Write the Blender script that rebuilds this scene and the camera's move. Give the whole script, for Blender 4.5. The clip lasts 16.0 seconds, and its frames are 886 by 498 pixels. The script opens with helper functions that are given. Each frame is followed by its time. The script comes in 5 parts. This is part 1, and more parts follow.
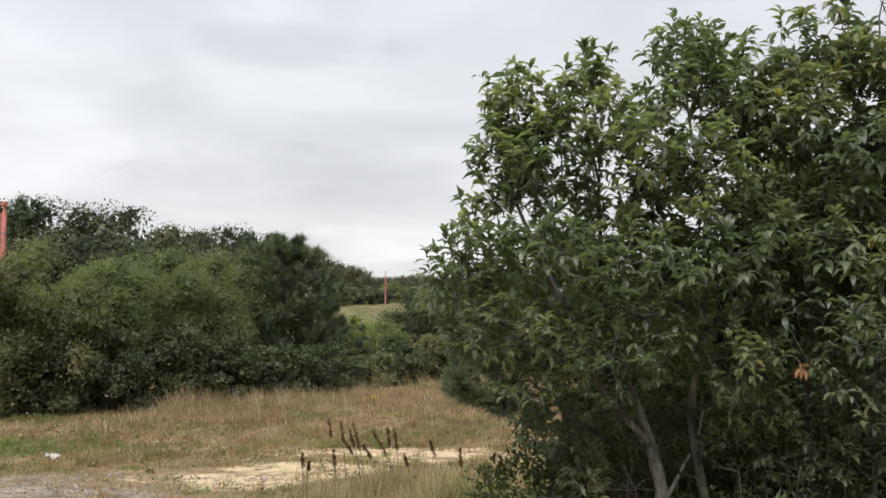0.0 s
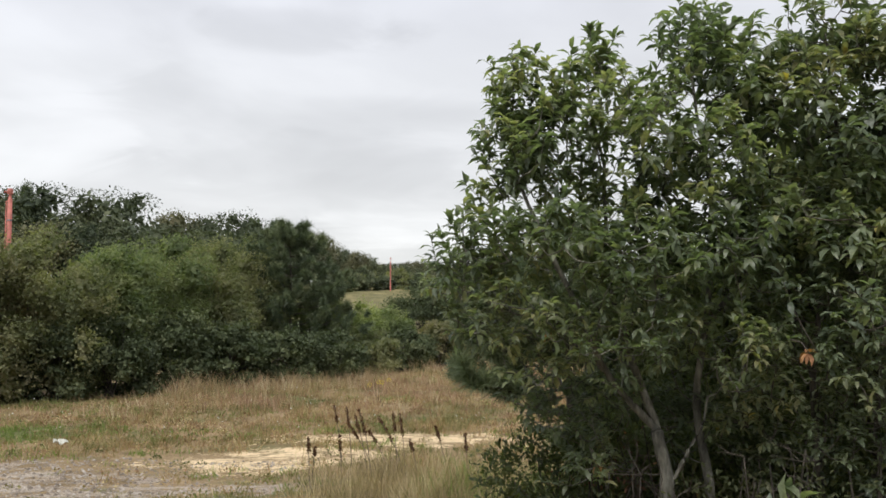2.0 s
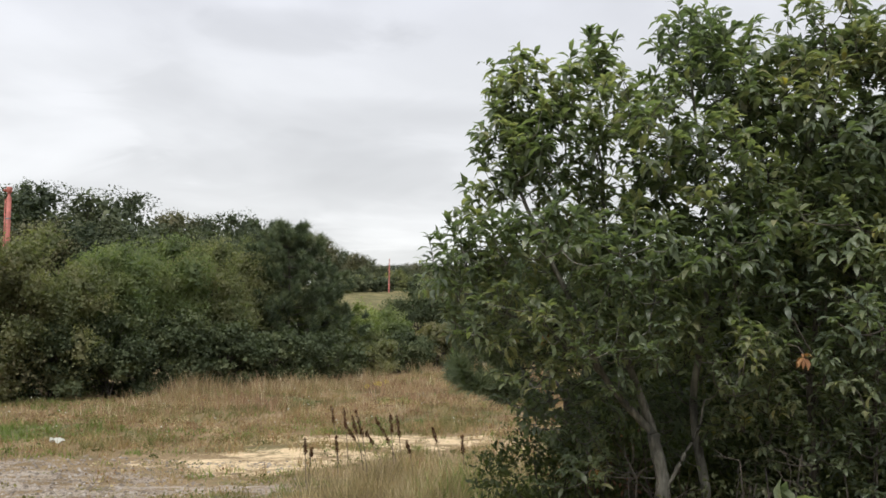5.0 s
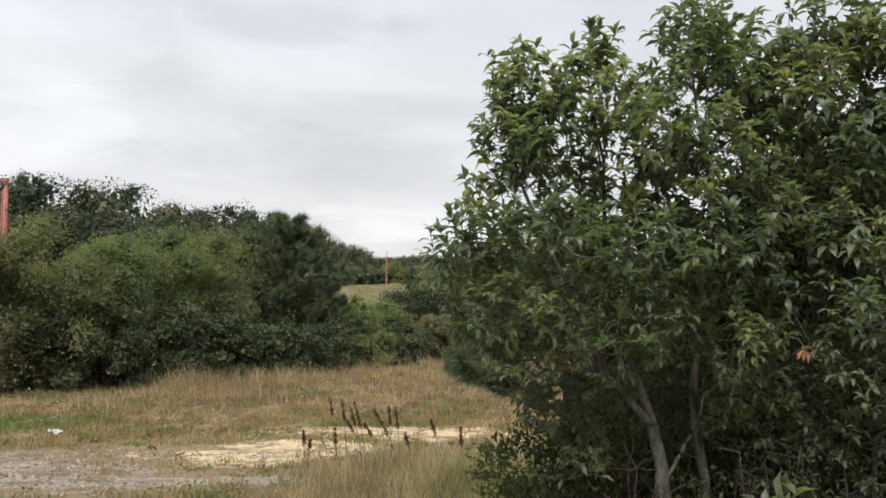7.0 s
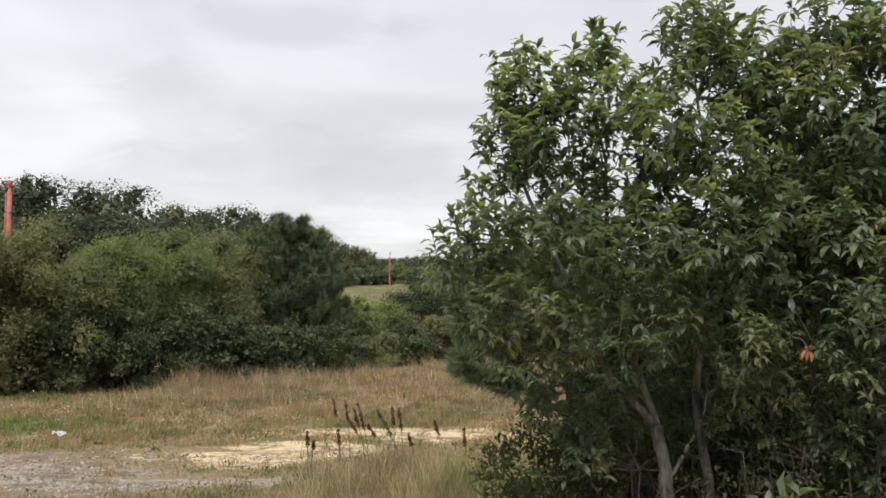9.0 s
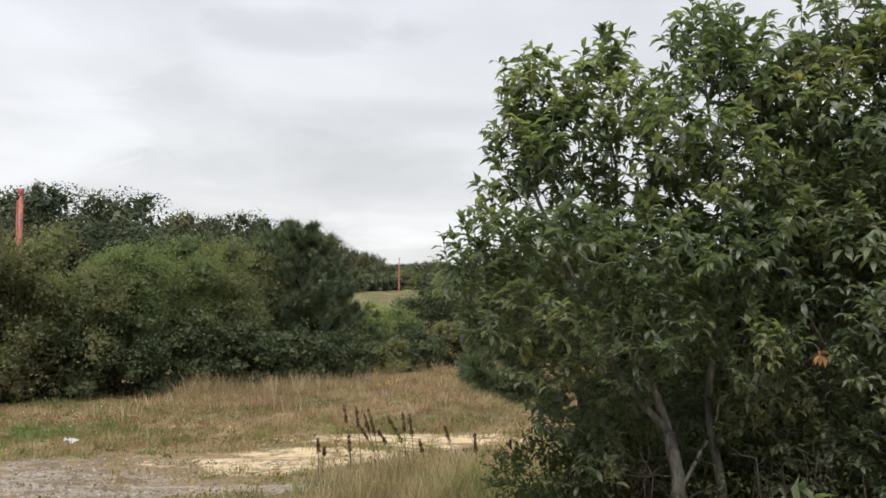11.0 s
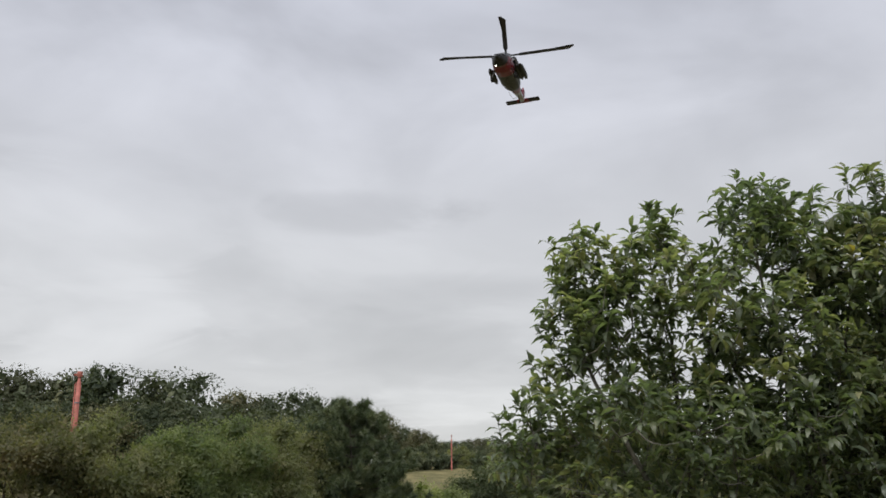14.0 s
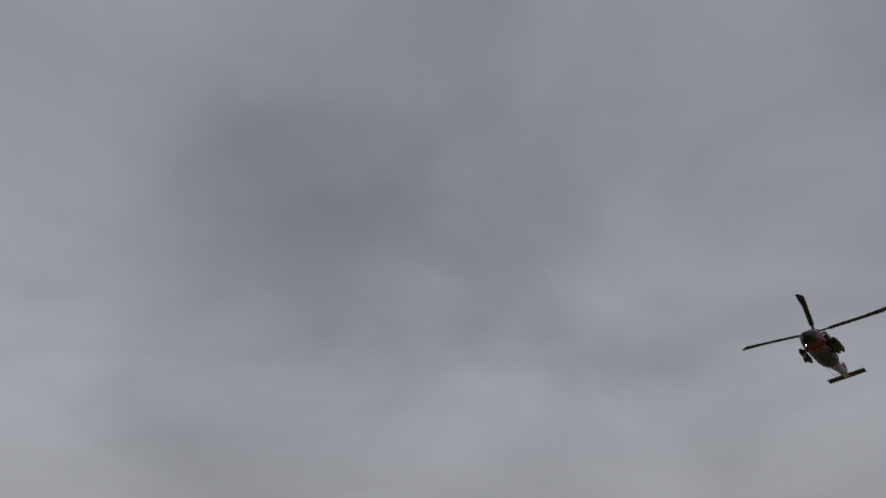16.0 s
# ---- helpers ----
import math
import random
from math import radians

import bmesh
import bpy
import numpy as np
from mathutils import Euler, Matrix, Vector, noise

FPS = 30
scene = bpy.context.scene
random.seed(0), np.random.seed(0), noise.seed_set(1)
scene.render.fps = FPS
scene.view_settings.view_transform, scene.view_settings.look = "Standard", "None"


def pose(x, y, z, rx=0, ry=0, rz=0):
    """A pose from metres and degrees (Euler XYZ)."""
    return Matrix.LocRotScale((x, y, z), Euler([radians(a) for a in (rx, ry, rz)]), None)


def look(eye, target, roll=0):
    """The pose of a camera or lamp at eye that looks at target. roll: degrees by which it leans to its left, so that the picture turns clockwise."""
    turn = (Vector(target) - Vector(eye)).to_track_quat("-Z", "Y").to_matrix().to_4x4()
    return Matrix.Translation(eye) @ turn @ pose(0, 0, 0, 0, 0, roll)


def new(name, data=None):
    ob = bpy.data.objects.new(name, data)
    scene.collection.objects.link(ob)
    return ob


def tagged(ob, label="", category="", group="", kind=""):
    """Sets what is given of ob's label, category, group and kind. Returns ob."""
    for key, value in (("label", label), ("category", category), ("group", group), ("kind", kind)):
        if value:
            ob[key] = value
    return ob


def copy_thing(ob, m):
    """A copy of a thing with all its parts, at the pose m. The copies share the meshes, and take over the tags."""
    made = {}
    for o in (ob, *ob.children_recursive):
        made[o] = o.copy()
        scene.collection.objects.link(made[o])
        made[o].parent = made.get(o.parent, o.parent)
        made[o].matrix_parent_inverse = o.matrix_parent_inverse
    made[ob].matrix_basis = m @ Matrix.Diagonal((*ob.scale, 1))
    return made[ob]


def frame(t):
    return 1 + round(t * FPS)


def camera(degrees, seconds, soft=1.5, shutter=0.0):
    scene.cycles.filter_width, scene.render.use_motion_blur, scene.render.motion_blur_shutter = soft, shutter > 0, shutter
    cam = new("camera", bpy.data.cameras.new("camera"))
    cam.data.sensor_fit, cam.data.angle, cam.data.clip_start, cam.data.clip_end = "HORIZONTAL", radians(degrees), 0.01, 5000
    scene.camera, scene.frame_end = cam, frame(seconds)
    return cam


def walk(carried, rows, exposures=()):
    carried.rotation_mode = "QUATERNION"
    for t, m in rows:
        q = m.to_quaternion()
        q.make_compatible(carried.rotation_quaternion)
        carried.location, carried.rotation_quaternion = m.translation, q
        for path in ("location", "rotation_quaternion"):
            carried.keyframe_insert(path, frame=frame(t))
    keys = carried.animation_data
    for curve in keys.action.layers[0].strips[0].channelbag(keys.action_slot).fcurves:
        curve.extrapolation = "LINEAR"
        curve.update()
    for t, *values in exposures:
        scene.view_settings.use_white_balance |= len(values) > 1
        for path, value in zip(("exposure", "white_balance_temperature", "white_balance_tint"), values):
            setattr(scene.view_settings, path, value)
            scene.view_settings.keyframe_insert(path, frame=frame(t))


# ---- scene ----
cam = camera(54.2, 16.0, soft=1.65)
EYE = (0.0, 0.0, 1.65)
# seconds, yaw, pitch, roll
PATH = [
    (0.0, 0.00, 4.50, 0.00), (0.5, -0.01, 4.14, 0.12), (1.0, 0.14, 3.95, 0.13), (1.5, 0.30, 3.75, 0.15),
    (2.0, 0.33, 3.59, 0.08), (2.5, 0.42, 3.39, 0.10), (3.0, 0.43, 3.41, -0.04), (3.5, 0.35, 3.63, -0.25),
    (4.0, 0.41, 3.80, -0.34), (6.5, -0.08, 3.35, -0.52), (7.0, 0.04, 3.22, -0.52), (7.5, 0.19, 3.22, -0.54),
    (8.0, 0.21, 3.26, -0.50), (8.5, 0.20, 3.25, -0.35), (11.0, 0.88, 3.62, -0.06), (11.5, 1.18, 3.88, 0.06),
    (12.0, 1.22, 4.58, -0.35), (12.5, 1.24, 5.70, -0.90), (13.0, 1.76, 7.69, -0.92), (13.5, 2.70, 10.85, -0.39),
    (14.0, 4.36, 15.15, 0.59), (14.5, 6.48, 19.18, 1.09), (15.0, 10.2, 25.15, 1.4), (15.5, 16.3, 31.7, 1.1),
    (16.0, 26.3, 36.2, 0.9)]
# the small drift of the carried camera: seconds, sideways, upward
SWAY = [(0, 0, 0), (2, -0.002, -0.003), (4, 0.009, -0.004), (6.5, -0.012, -0.009), (7.5, -0.02, -0.009), (8.5, -0.011, -0.007),
        (11, -0.02, -0.002), (12, -0.024, 0.007), (12.5, -0.028, 0.018), (13.5, -0.03, 0.03), (16, -0.03, 0.03)]


def sway(t):
    at = [s[0] for s in SWAY]
    return EYE[0] + float(np.interp(t, at, [s[1] for s in SWAY])), EYE[1], EYE[2] + float(np.interp(t, at, [s[2] for s in SWAY]))


walk(cam, [(t, pose(*sway(t), 90 + p, r, y)) for t, y, p, r in PATH],
     exposures=[(0, 0.3), (12.4, 0.3), (13.0, 0.25), (13.6, 0.1), (14.0, -0.05), (14.5, -0.3), (15.0, -0.48), (15.5, -0.8), (16.0, -1.05)])

rng = np.random.default_rng(7)


# ---------------------------------------------------------------- node helpers
def link(nt, a, b):
    nt.links.new(a, b)


def val(nt, socket, v):
    if isinstance(v, bpy.types.NodeSocket):
        link(nt, v, socket)
    else:
        socket.default_value = v


def math_node(nt, op, a, b=0.0, clamp=False):
    n = nt.nodes.new("ShaderNodeMath")
    n.operation, n.use_clamp = op, clamp
    val(nt, n.inputs[0], a)
    val(nt, n.inputs[1], b)
    return n.outputs[0]


def noise_node(nt, vec, scale, detail=4.0, rough=0.55, distort=0.0):
    n = nt.nodes.new("ShaderNodeTexNoise")
    val(nt, n.inputs["Vector"], vec)
    n.inputs["Scale"].default_value = scale
    n.inputs["Detail"].default_value = detail
    n.inputs["Roughness"].default_value = rough
    n.inputs["Distortion"].default_value = distort
    return n.outputs["Fac"]


def ramp_node(nt, fac, stops):
    n = nt.nodes.new("ShaderNodeValToRGB")
    els = n.color_ramp.elements
    while len(els) < len(stops):
        els.new(0.5)
    for e, (p, c) in zip(els, stops):
        e.position = p
        e.color = (*c, 1) if len(c) == 3 else c
    val(nt, n.inputs[0], fac)
    return n.outputs[0]


def mix_node(nt, fac, a, b, mode="MIX"):
    n = nt.nodes.new("ShaderNodeMix")
    n.data_type, n.blend_type = "RGBA", mode
    val(nt, n.inputs[0], fac)
    val(nt, n.inputs[6], a)
    val(nt, n.inputs[7], b)
    return n.outputs[2]


def span(nt, v, lo, hi, a=0.0, b=1.0):
    n = nt.nodes.new("ShaderNodeMapRange")
    n.interpolation_type = "SMOOTHSTEP"
    val(nt, n.inputs[0], v)
    n.inputs[1].default_value, n.inputs[2].default_value = lo, hi
    n.inputs[3].default_value, n.inputs[4].default_value = a, b
    return n.outputs[0]


def grey(v):
    return (v, v, v, 1)


# ---------------------------------------------------------------- overcast sky and its soft sun
SUN_EL, SUN_AZ = radians(60), radians(-152)
world = bpy.data.worlds.new("overcast_sky")
scene.world = world
world.use_nodes = True
wt = world.node_tree
wt.nodes.clear()
out = wt.nodes.new("ShaderNodeOutputWorld")
bg = wt.nodes.new("ShaderNodeBackground")
bg.inputs[1].default_value = 0.1
sky = wt.nodes.new("ShaderNodeTexSky")
sky.sky_type, sky.sun_disc = "NISHITA", False
sky.sun_elevation, sky.sun_rotation = SUN_EL, SUN_AZ
tc = wt.nodes.new("ShaderNodeTexCoord")
sep = wt.nodes.new("ShaderNodeSeparateXYZ")
link(wt, tc.outputs["Generated"], sep.inputs[0])
up = math_node(wt, "MAXIMUM", sep.outputs[2], 0.0)
deep = math_node(wt, "ADD", up, 0.16)
comb = wt.nodes.new("ShaderNodeCombineXYZ")
link(wt, math_node(wt, "DIVIDE", sep.outputs[0], deep), comb.inputs[0])
link(wt, math_node(wt, "DIVIDE", sep.outputs[1], deep), comb.inputs[1])
plane = comb.outputs[0]
soft_clouds = noise_node(wt, plane, 0.9, 4.0, 0.5, 0.6)
wisps = noise_node(wt, plane, 2.6, 5.0, 0.55, 0.8)
tone = ramp_node(wt, up, [(0.0, (6.9, 6.95, 6.9)), (0.12, (6.8, 6.85, 6.95)), (0.25, (6.9, 7.0, 7.25)), (0.4, (6.75, 6.9, 7.5)), (0.56, (6.0, 6.2, 7.0)), (0.7, (5.2, 5.4, 6.1)), (1.0, (7.2, 7.5, 8.2))])
billow = noise_node(wt, plane, 1.7, 5.0, 0.5, 0.4)
high = math_node(wt, "MULTIPLY", span(wt, up, 0.22, 0.5), span(wt, billow, 0.32, 0.68, -0.15, 0.15))
shade = math_node(wt, "ADD", math_node(wt, "ADD", span(wt, soft_clouds, 0.3, 0.7, 0.9, 1.08), high), span(wt, wisps, 0.35, 0.7, -0.018, 0.018))
cl = mix_node(wt, 1.0, tone, shade, "MULTIPLY")


def cloud_bank(colour, bearing, rise, wide, tall, gain):
    """One soft cloud, darker or lighter than the deck, round a bearing and a height in the sky (degrees)."""
    b, e = radians(bearing), radians(rise)
    d = Vector((-math.sin(b) * math.cos(e), math.cos(b) * math.cos(e), math.sin(e)))
    right = Vector((math.cos(b), math.sin(b), 0))
    tall_axis = right.cross(d)
    parts = []
    for axis, size in ((right, wide), (tall_axis, tall)):
        n = wt.nodes.new("ShaderNodeVectorMath")
        n.operation = "DOT_PRODUCT"
        link(wt, tc.outputs["Generated"], n.inputs[0])
        n.inputs[1].default_value = axis
        q = math_node(wt, "DIVIDE", n.outputs["Value"], math.sin(radians(size)))
        parts.append((q, n))
    q = math_node(wt, "ADD", parts[0][0], math_node(wt, "MULTIPLY", math_node(wt, "SUBTRACT", wisps, 0.5), 2.2))
    p = math_node(wt, "ADD", parts[1][0], math_node(wt, "MULTIPLY", math_node(wt, "SUBTRACT", soft_clouds, 0.5), 2.6))
    r2 = math_node(wt, "ADD", math_node(wt, "MULTIPLY", q, q), math_node(wt, "MULTIPLY", p, p))
    front = wt.nodes.new("ShaderNodeVectorMath")
    front.operation = "DOT_PRODUCT"
    link(wt, tc.outputs["Generated"], front.inputs[0])
    front.inputs[1].default_value = d
    mask = math_node(wt, "MULTIPLY", span(wt, r2, 0.0, 1.6, 1.0, 0.0), span(wt, front.outputs["Value"], 0.0, 0.3))
    return mix_node(wt, 1.0, colour, span(wt, mask, 0.0, 1.0, 1.0, gain), "MULTIPLY")


cl = cloud_bank(cl, 10.0, 17.8, 6.5, 1.5, 0.88)      # thin dark wisp
cl = cloud_bank(cl, 4.0, 12.5, 9.0, 1.4, 0.955)
cl = cloud_bank(cl, 1.5, 4.9, 7.5, 1.3, 1.15)        # bright gap above the woods
cl = cloud_bank(cl, 6.0, 9.0, 14.0, 2.2, 0.92)
cl = cloud_bank(cl, 28.0, 13.0, 9.0, 6.0, 1.12)
cl = cloud_bank(cl, 38.0, 39.5, 10.0, 5.5, 0.93)
deck = mix_node(wt, 0.93, sky.outputs[0], cl)
link(wt, deck, bg.inputs[0])
link(wt, bg.outputs[0], out.inputs[0])

sun = new("sun", bpy.data.lights.new("sun", "SUN"))
sun.data.energy, sun.data.angle, sun.data.color = 2.9, radians(40), (1.0, 0.97, 0.92)
sun_way = Vector((math.sin(SUN_AZ) * math.cos(SUN_EL), math.cos(SUN_AZ) * math.cos(SUN_EL), math.sin(SUN_EL)))
sun.matrix_world = look((0, 0, 60), Vector((0, 0, 60)) - sun_way)


# ---------------------------------------------------------------- materials
def material(name, rough=0.7, metal=0.0):
    m = bpy.data.materials.new(name)
    m.use_nodes = True
    nt = m.node_tree
    b = nt.nodes["Principled BSDF"]
    b.inputs["Roughness"].default_value = rough
    b.inputs["Metallic"].default_value = metal
    return m, nt, b


def coords(nt):
    return nt.nodes.new("ShaderNodeTexCoord").outputs["Object"]


def bump(nt, b, height, strength=0.4, distance=0.02):
    n = nt.nodes.new("ShaderNodeBump")
    n.inputs["Strength"].default_value, n.inputs["Distance"].default_value = strength, distance
    link(nt, height, n.inputs["Height"])
    link(nt, n.outputs[0], b.inputs["Normal"])


def leaf_material(name, stops, rough=0.45, through_light=0.3, single=False, patch=0.5, spec=0.5, whole=False, own_share=0.5):
    """Leaves: each takes its own hue; patches of the crown differ; some light comes through."""
    m, nt, b = material(name, rough)
    b.inputs["Specular IOR Level"].default_value = spec
    if single:
        own = nt.nodes.new("ShaderNodeObjectInfo").outputs["Random"]
    else:
        own = nt.nodes.new("ShaderNodeNewGeometry").outputs["Random Per Island"]
    c = coords(nt)
    zone = span(nt, noise_node(nt, c, patch * 2, 3.0), 0.35, 0.65)
    fac = math_node(nt, "ADD", math_node(nt, "MULTIPLY", own, own_share), math_node(nt, "MULTIPLY", zone, 1.0 - own_share))
    col = ramp_node(nt, fac, stops)
    fine = span(nt, noise_node(nt, c, 60.0, 2.0), 0.3, 0.7, 0.8, 1.15)
    col = mix_node(nt, 1.0, col, fine, "MULTIPLY")
    if whole:
        lot = nt.nodes.new("ShaderNodeObjectInfo").outputs["Random"]
        col = mix_node(nt, 1.0, col, ramp_node(nt, lot, [(0.0, (0.68, 0.72, 0.7)), (0.5, (1.0, 1.0, 1.0)), (1.0, (1.3, 1.2, 1.1))]), "MULTIPLY")
    link(nt, col, b.inputs["Base Color"])
    tr = nt.nodes.new("ShaderNodeBsdfTranslucent")
    link(nt, mix_node(nt, 1.0, col, (1.1, 1.25, 0.6, 1), "MULTIPLY"), tr.inputs[0])
    mx = nt.nodes.new("ShaderNodeMixShader")
    mx.inputs[0].default_value = through_light
    link(nt, b.outputs[0], mx.inputs[1])
    link(nt, tr.outputs[0], mx.inputs[2])
    link(nt, mx.outputs[0], nt.nodes["Material Output"].inputs[0])
    return m


CHERRY = [(0.0, (0.096, 0.122, 0.09)), (0.35, (0.138, 0.172, 0.112)), (0.6, (0.178, 0.214, 0.128)), (0.8, (0.24, 0.262, 0.155)), (1.0, (0.36, 0.345, 0.19))]
M_CHERRY = leaf_material("cherry_leaf", CHERRY, 0.36, 0.58, spec=0.65, patch=0.9, own_share=0.45)
# Cherry leaf colours slightly darkened for the side tree's shade, plus yellowed leaves.
CHERRY_SHADED = [(p * 0.95, tuple(0.96 * v for v in c)) for p, c in CHERRY] + [(1.0, (0.42, 0.33, 0.08))]
M_CHERRY_SHADED = leaf_material("shaded_cherry_leaf", CHERRY_SHADED, 0.4, 0.45, spec=0.5, patch=0.7, own_share=0.38)
M_CHERRY_ONE = leaf_material("cherry_single_leaf", CHERRY, 0.4, 0.5, single=True, spec=0.55)
M_DEAD = leaf_material("withered_leaf", [(0, (0.22, 0.1, 0.05)), (0.6, (0.38, 0.2, 0.09)), (1, (0.5, 0.33, 0.15))], 0.7, 0.3, single=True)
M_UNDER = leaf_material("undergrowth_leaf", [(0.0, (0.042, 0.054, 0.027)), (0.5, (0.075, 0.092, 0.04)), (0.93, (0.15, 0.155, 0.06)), (1.0, (0.34, 0.27, 0.07))], 0.55, 0.55, spec=0.3)
M_SPROUT = leaf_material("sprout_leaf", [(0.0, (0.05, 0.062, 0.03)), (0.5, (0.085, 0.097, 0.044)), (0.9, (0.135, 0.138, 0.058)), (1.0, (0.34, 0.22, 0.08))], 0.5, 0.45, spec=0.35)
M_GREEN = leaf_material("willow_green_leaf", [(0.0, (0.11, 0.145, 0.075)), (0.5, (0.185, 0.22, 0.105)), (1.0, (0.28, 0.3, 0.16))], 0.6, 0.5, spec=0.18, own_share=0.26)
M_PALE = leaf_material("pale_green_leaf", [(0.0, (0.16, 0.2, 0.085)), (0.5, (0.27, 0.31, 0.13)), (1.0, (0.4, 0.42, 0.2))], 0.55, 0.5, spec=0.25, own_share=0.4)
M_OLIVE = leaf_material("olive_leaf", [(0.0, (0.123, 0.14, 0.0784)), (0.5, (0.202, 0.213, 0.112)), (1.0, (0.302, 0.286, 0.168))], 0.6, 0.5, spec=0.18, own_share=0.26)
M_BROWN = leaf_material("bronzed_leaf", [(0.0, (0.112, 0.118, 0.0694)), (0.5, (0.185, 0.177, 0.101)), (1.0, (0.28, 0.235, 0.146))], 0.6, 0.5, spec=0.18, own_share=0.26)
M_DARK = leaf_material("shaded_leaf", [(0.0, (0.095, 0.118, 0.06)), (0.6, (0.155, 0.185, 0.088)), (1.0, (0.235, 0.245, 0.12))], 0.65, 0.5, spec=0.16, own_share=0.26)
# Darker copy of M_DARK for hedge shrubs; its colour holds the foot's shade.
M_HEDGE_SHADE = leaf_material("hedge_shade_leaf", [(0.0, (0.052, 0.068, 0.038)), (0.6, (0.092, 0.113, 0.058)), (1.0, (0.165, 0.18, 0.095))], 0.6, 0.3, spec=0.2, own_share=0.4)
M_GRASS_NEAR = leaf_material("greenish_tall_grass", [(0.0, (0.12, 0.1, 0.055)), (0.4, (0.26, 0.205, 0.115)), (0.7, (0.42, 0.325, 0.195)), (1.0, (0.62, 0.52, 0.34))], 0.75, 0.3, patch=0.9, spec=0.2)
M_RIDGE = leaf_material("oak_leaf", [(0.0, (0.066, 0.082, 0.056)), (0.5, (0.11, 0.13, 0.077)), (1.0, (0.175, 0.183, 0.113))], 0.65, 0.2, patch=0.1, spec=0.16, whole=True, own_share=0.3)
M_RIDGE_B = leaf_material("oak_leaf_brownish", [(0.0, (0.08, 0.087, 0.058)), (0.5, (0.135, 0.137, 0.081)), (1.0, (0.205, 0.188, 0.115))], 0.65, 0.2, patch=0.1, spec=0.2, whole=True)
M_NEEDLE = leaf_material("pine_needle", [(0.0, (0.055, 0.078, 0.042)), (0.5, (0.1, 0.132, 0.066)), (1.0, (0.17, 0.195, 0.1))], 0.5, 0.2, own_share=0.3)
M_GRASS_TALL = leaf_material("dry_tall_grass", [(0.0, (0.15, 0.135, 0.065)), (0.25, (0.3, 0.235, 0.13)), (0.5, (0.42, 0.33, 0.2)), (0.68, (0.3, 0.17, 0.115)), (0.8, (0.5, 0.4, 0.25)), (1.0, (0.76, 0.66, 0.47))], 0.75, 0.25, patch=0.4, spec=0.2)
M_GRASS_LOW = leaf_material("dry_low_grass", [(0.0, (0.11, 0.12, 0.048)), (0.3, (0.2, 0.185, 0.08)), (0.52, (0.36, 0.28, 0.145)), (0.68, (0.3, 0.17, 0.1)), (0.84, (0.47, 0.375, 0.21)), (1.0, (0.66, 0.56, 0.36))], 0.75, 0.25, patch=0.3, spec=0.2, own_share=0.4)
M_RUSSET = leaf_material("russet_grass", [(0.0, (0.16, 0.09, 0.06)), (0.5, (0.34, 0.21, 0.14)), (1.0, (0.52, 0.39, 0.28))], 0.75, 0.25, patch=0.6, spec=0.2)
M_GRASS_GREEN = leaf_material("green_grass", [(0.0, (0.11, 0.155, 0.04)), (0.6, (0.19, 0.25, 0.065)), (1.0, (0.32, 0.33, 0.12))], 0.6, 0.3, patch=0.15, spec=0.3)
M_BROWN_WEED = leaf_material("withered_weed", [(0, (0.12, 0.06, 0.035)), (0.6, (0.22, 0.12, 0.07)), (1, (0.32, 0.22, 0.13))], 0.8, 0.15, spec=0.15)
M_ASTER = leaf_material("white_blossom", [(0, (0.55, 0.55, 0.5)), (1, (0.75, 0.75, 0.72))], 0.7, 0.2, spec=0.2)
M_YELLOW = leaf_material("goldenrod_flower", [(0, (0.55, 0.4, 0.04)), (1, (0.75, 0.6, 0.08))], 0.7, 0.2)
M_SEED = leaf_material("dark_seed_head", [(0, (0.055, 0.028, 0.014)), (1, (0.14, 0.07, 0.034))], 0.9, 0.05, spec=0.1)


def bark_material(name, dark, light, scale=30):
    m, nt, b = material(name, 0.85)
    c = coords(nt)
    mp = nt.nodes.new("ShaderNodeMapping")
    mp.inputs["Scale"].default_value = (1, 1, 0.25)
    link(nt, c, mp.inputs[0])
    n1 = noise_node(nt, mp.outputs[0], scale, 5.0, 0.65)
    n2 = noise_node(nt, c, scale * 0.15, 3.0)
    f = math_node(nt, "ADD", math_node(nt, "MULTIPLY", n1, 0.65), math_node(nt, "MULTIPLY", n2, 0.35))
    link(nt, ramp_node(nt, f, [(0.4, dark), (0.52, tuple(0.45 * (p + q) for p, q in zip(dark, light))), (0.62, light)]), b.inputs["Base Color"])
    bump(nt, b, n1, 0.9, 0.01)
    return m


M_BARK = bark_material("grey_cherry_bark", (0.03, 0.029, 0.023), (0.24, 0.232, 0.19), 22)
M_BARK_DARK = bark_material("dark_bark", (0.03, 0.025, 0.02), (0.14, 0.12, 0.095))
M_TWIG = bark_material("grey_twig_bark", (0.035, 0.028, 0.022), (0.11, 0.09, 0.072), 50)
M_STEM = bark_material("dry_stem", (0.07, 0.05, 0.035), (0.2, 0.155, 0.11), 60)


def paint(name, colour, rough=0.5, metal=0.0, wear=0.25, scale=2.0):
    m, nt, b = material(name, rough, metal)
    c = coords(nt)
    big = span(nt, noise_node(nt, c, scale, 4.0), 0.3, 0.7, 1.0 - wear, 1.0 + wear * 0.4)
    fine = span(nt, noise_node(nt, c, scale * 14, 3.0), 0.3, 0.7, 0.93, 1.05)
    col = mix_node(nt, 1.0, mix_node(nt, 1.0, (*colour, 1), big, "MULTIPLY"), fine, "MULTIPLY")
    link(nt, col, b.inputs["Base Color"])
    b.inputs["Specular IOR Level"].default_value = 0.3
    link(nt, span(nt, noise_node(nt, c, scale * 5, 3.0), 0.3, 0.7, rough - 0.1, rough + 0.15), b.inputs["Roughness"])
    return m


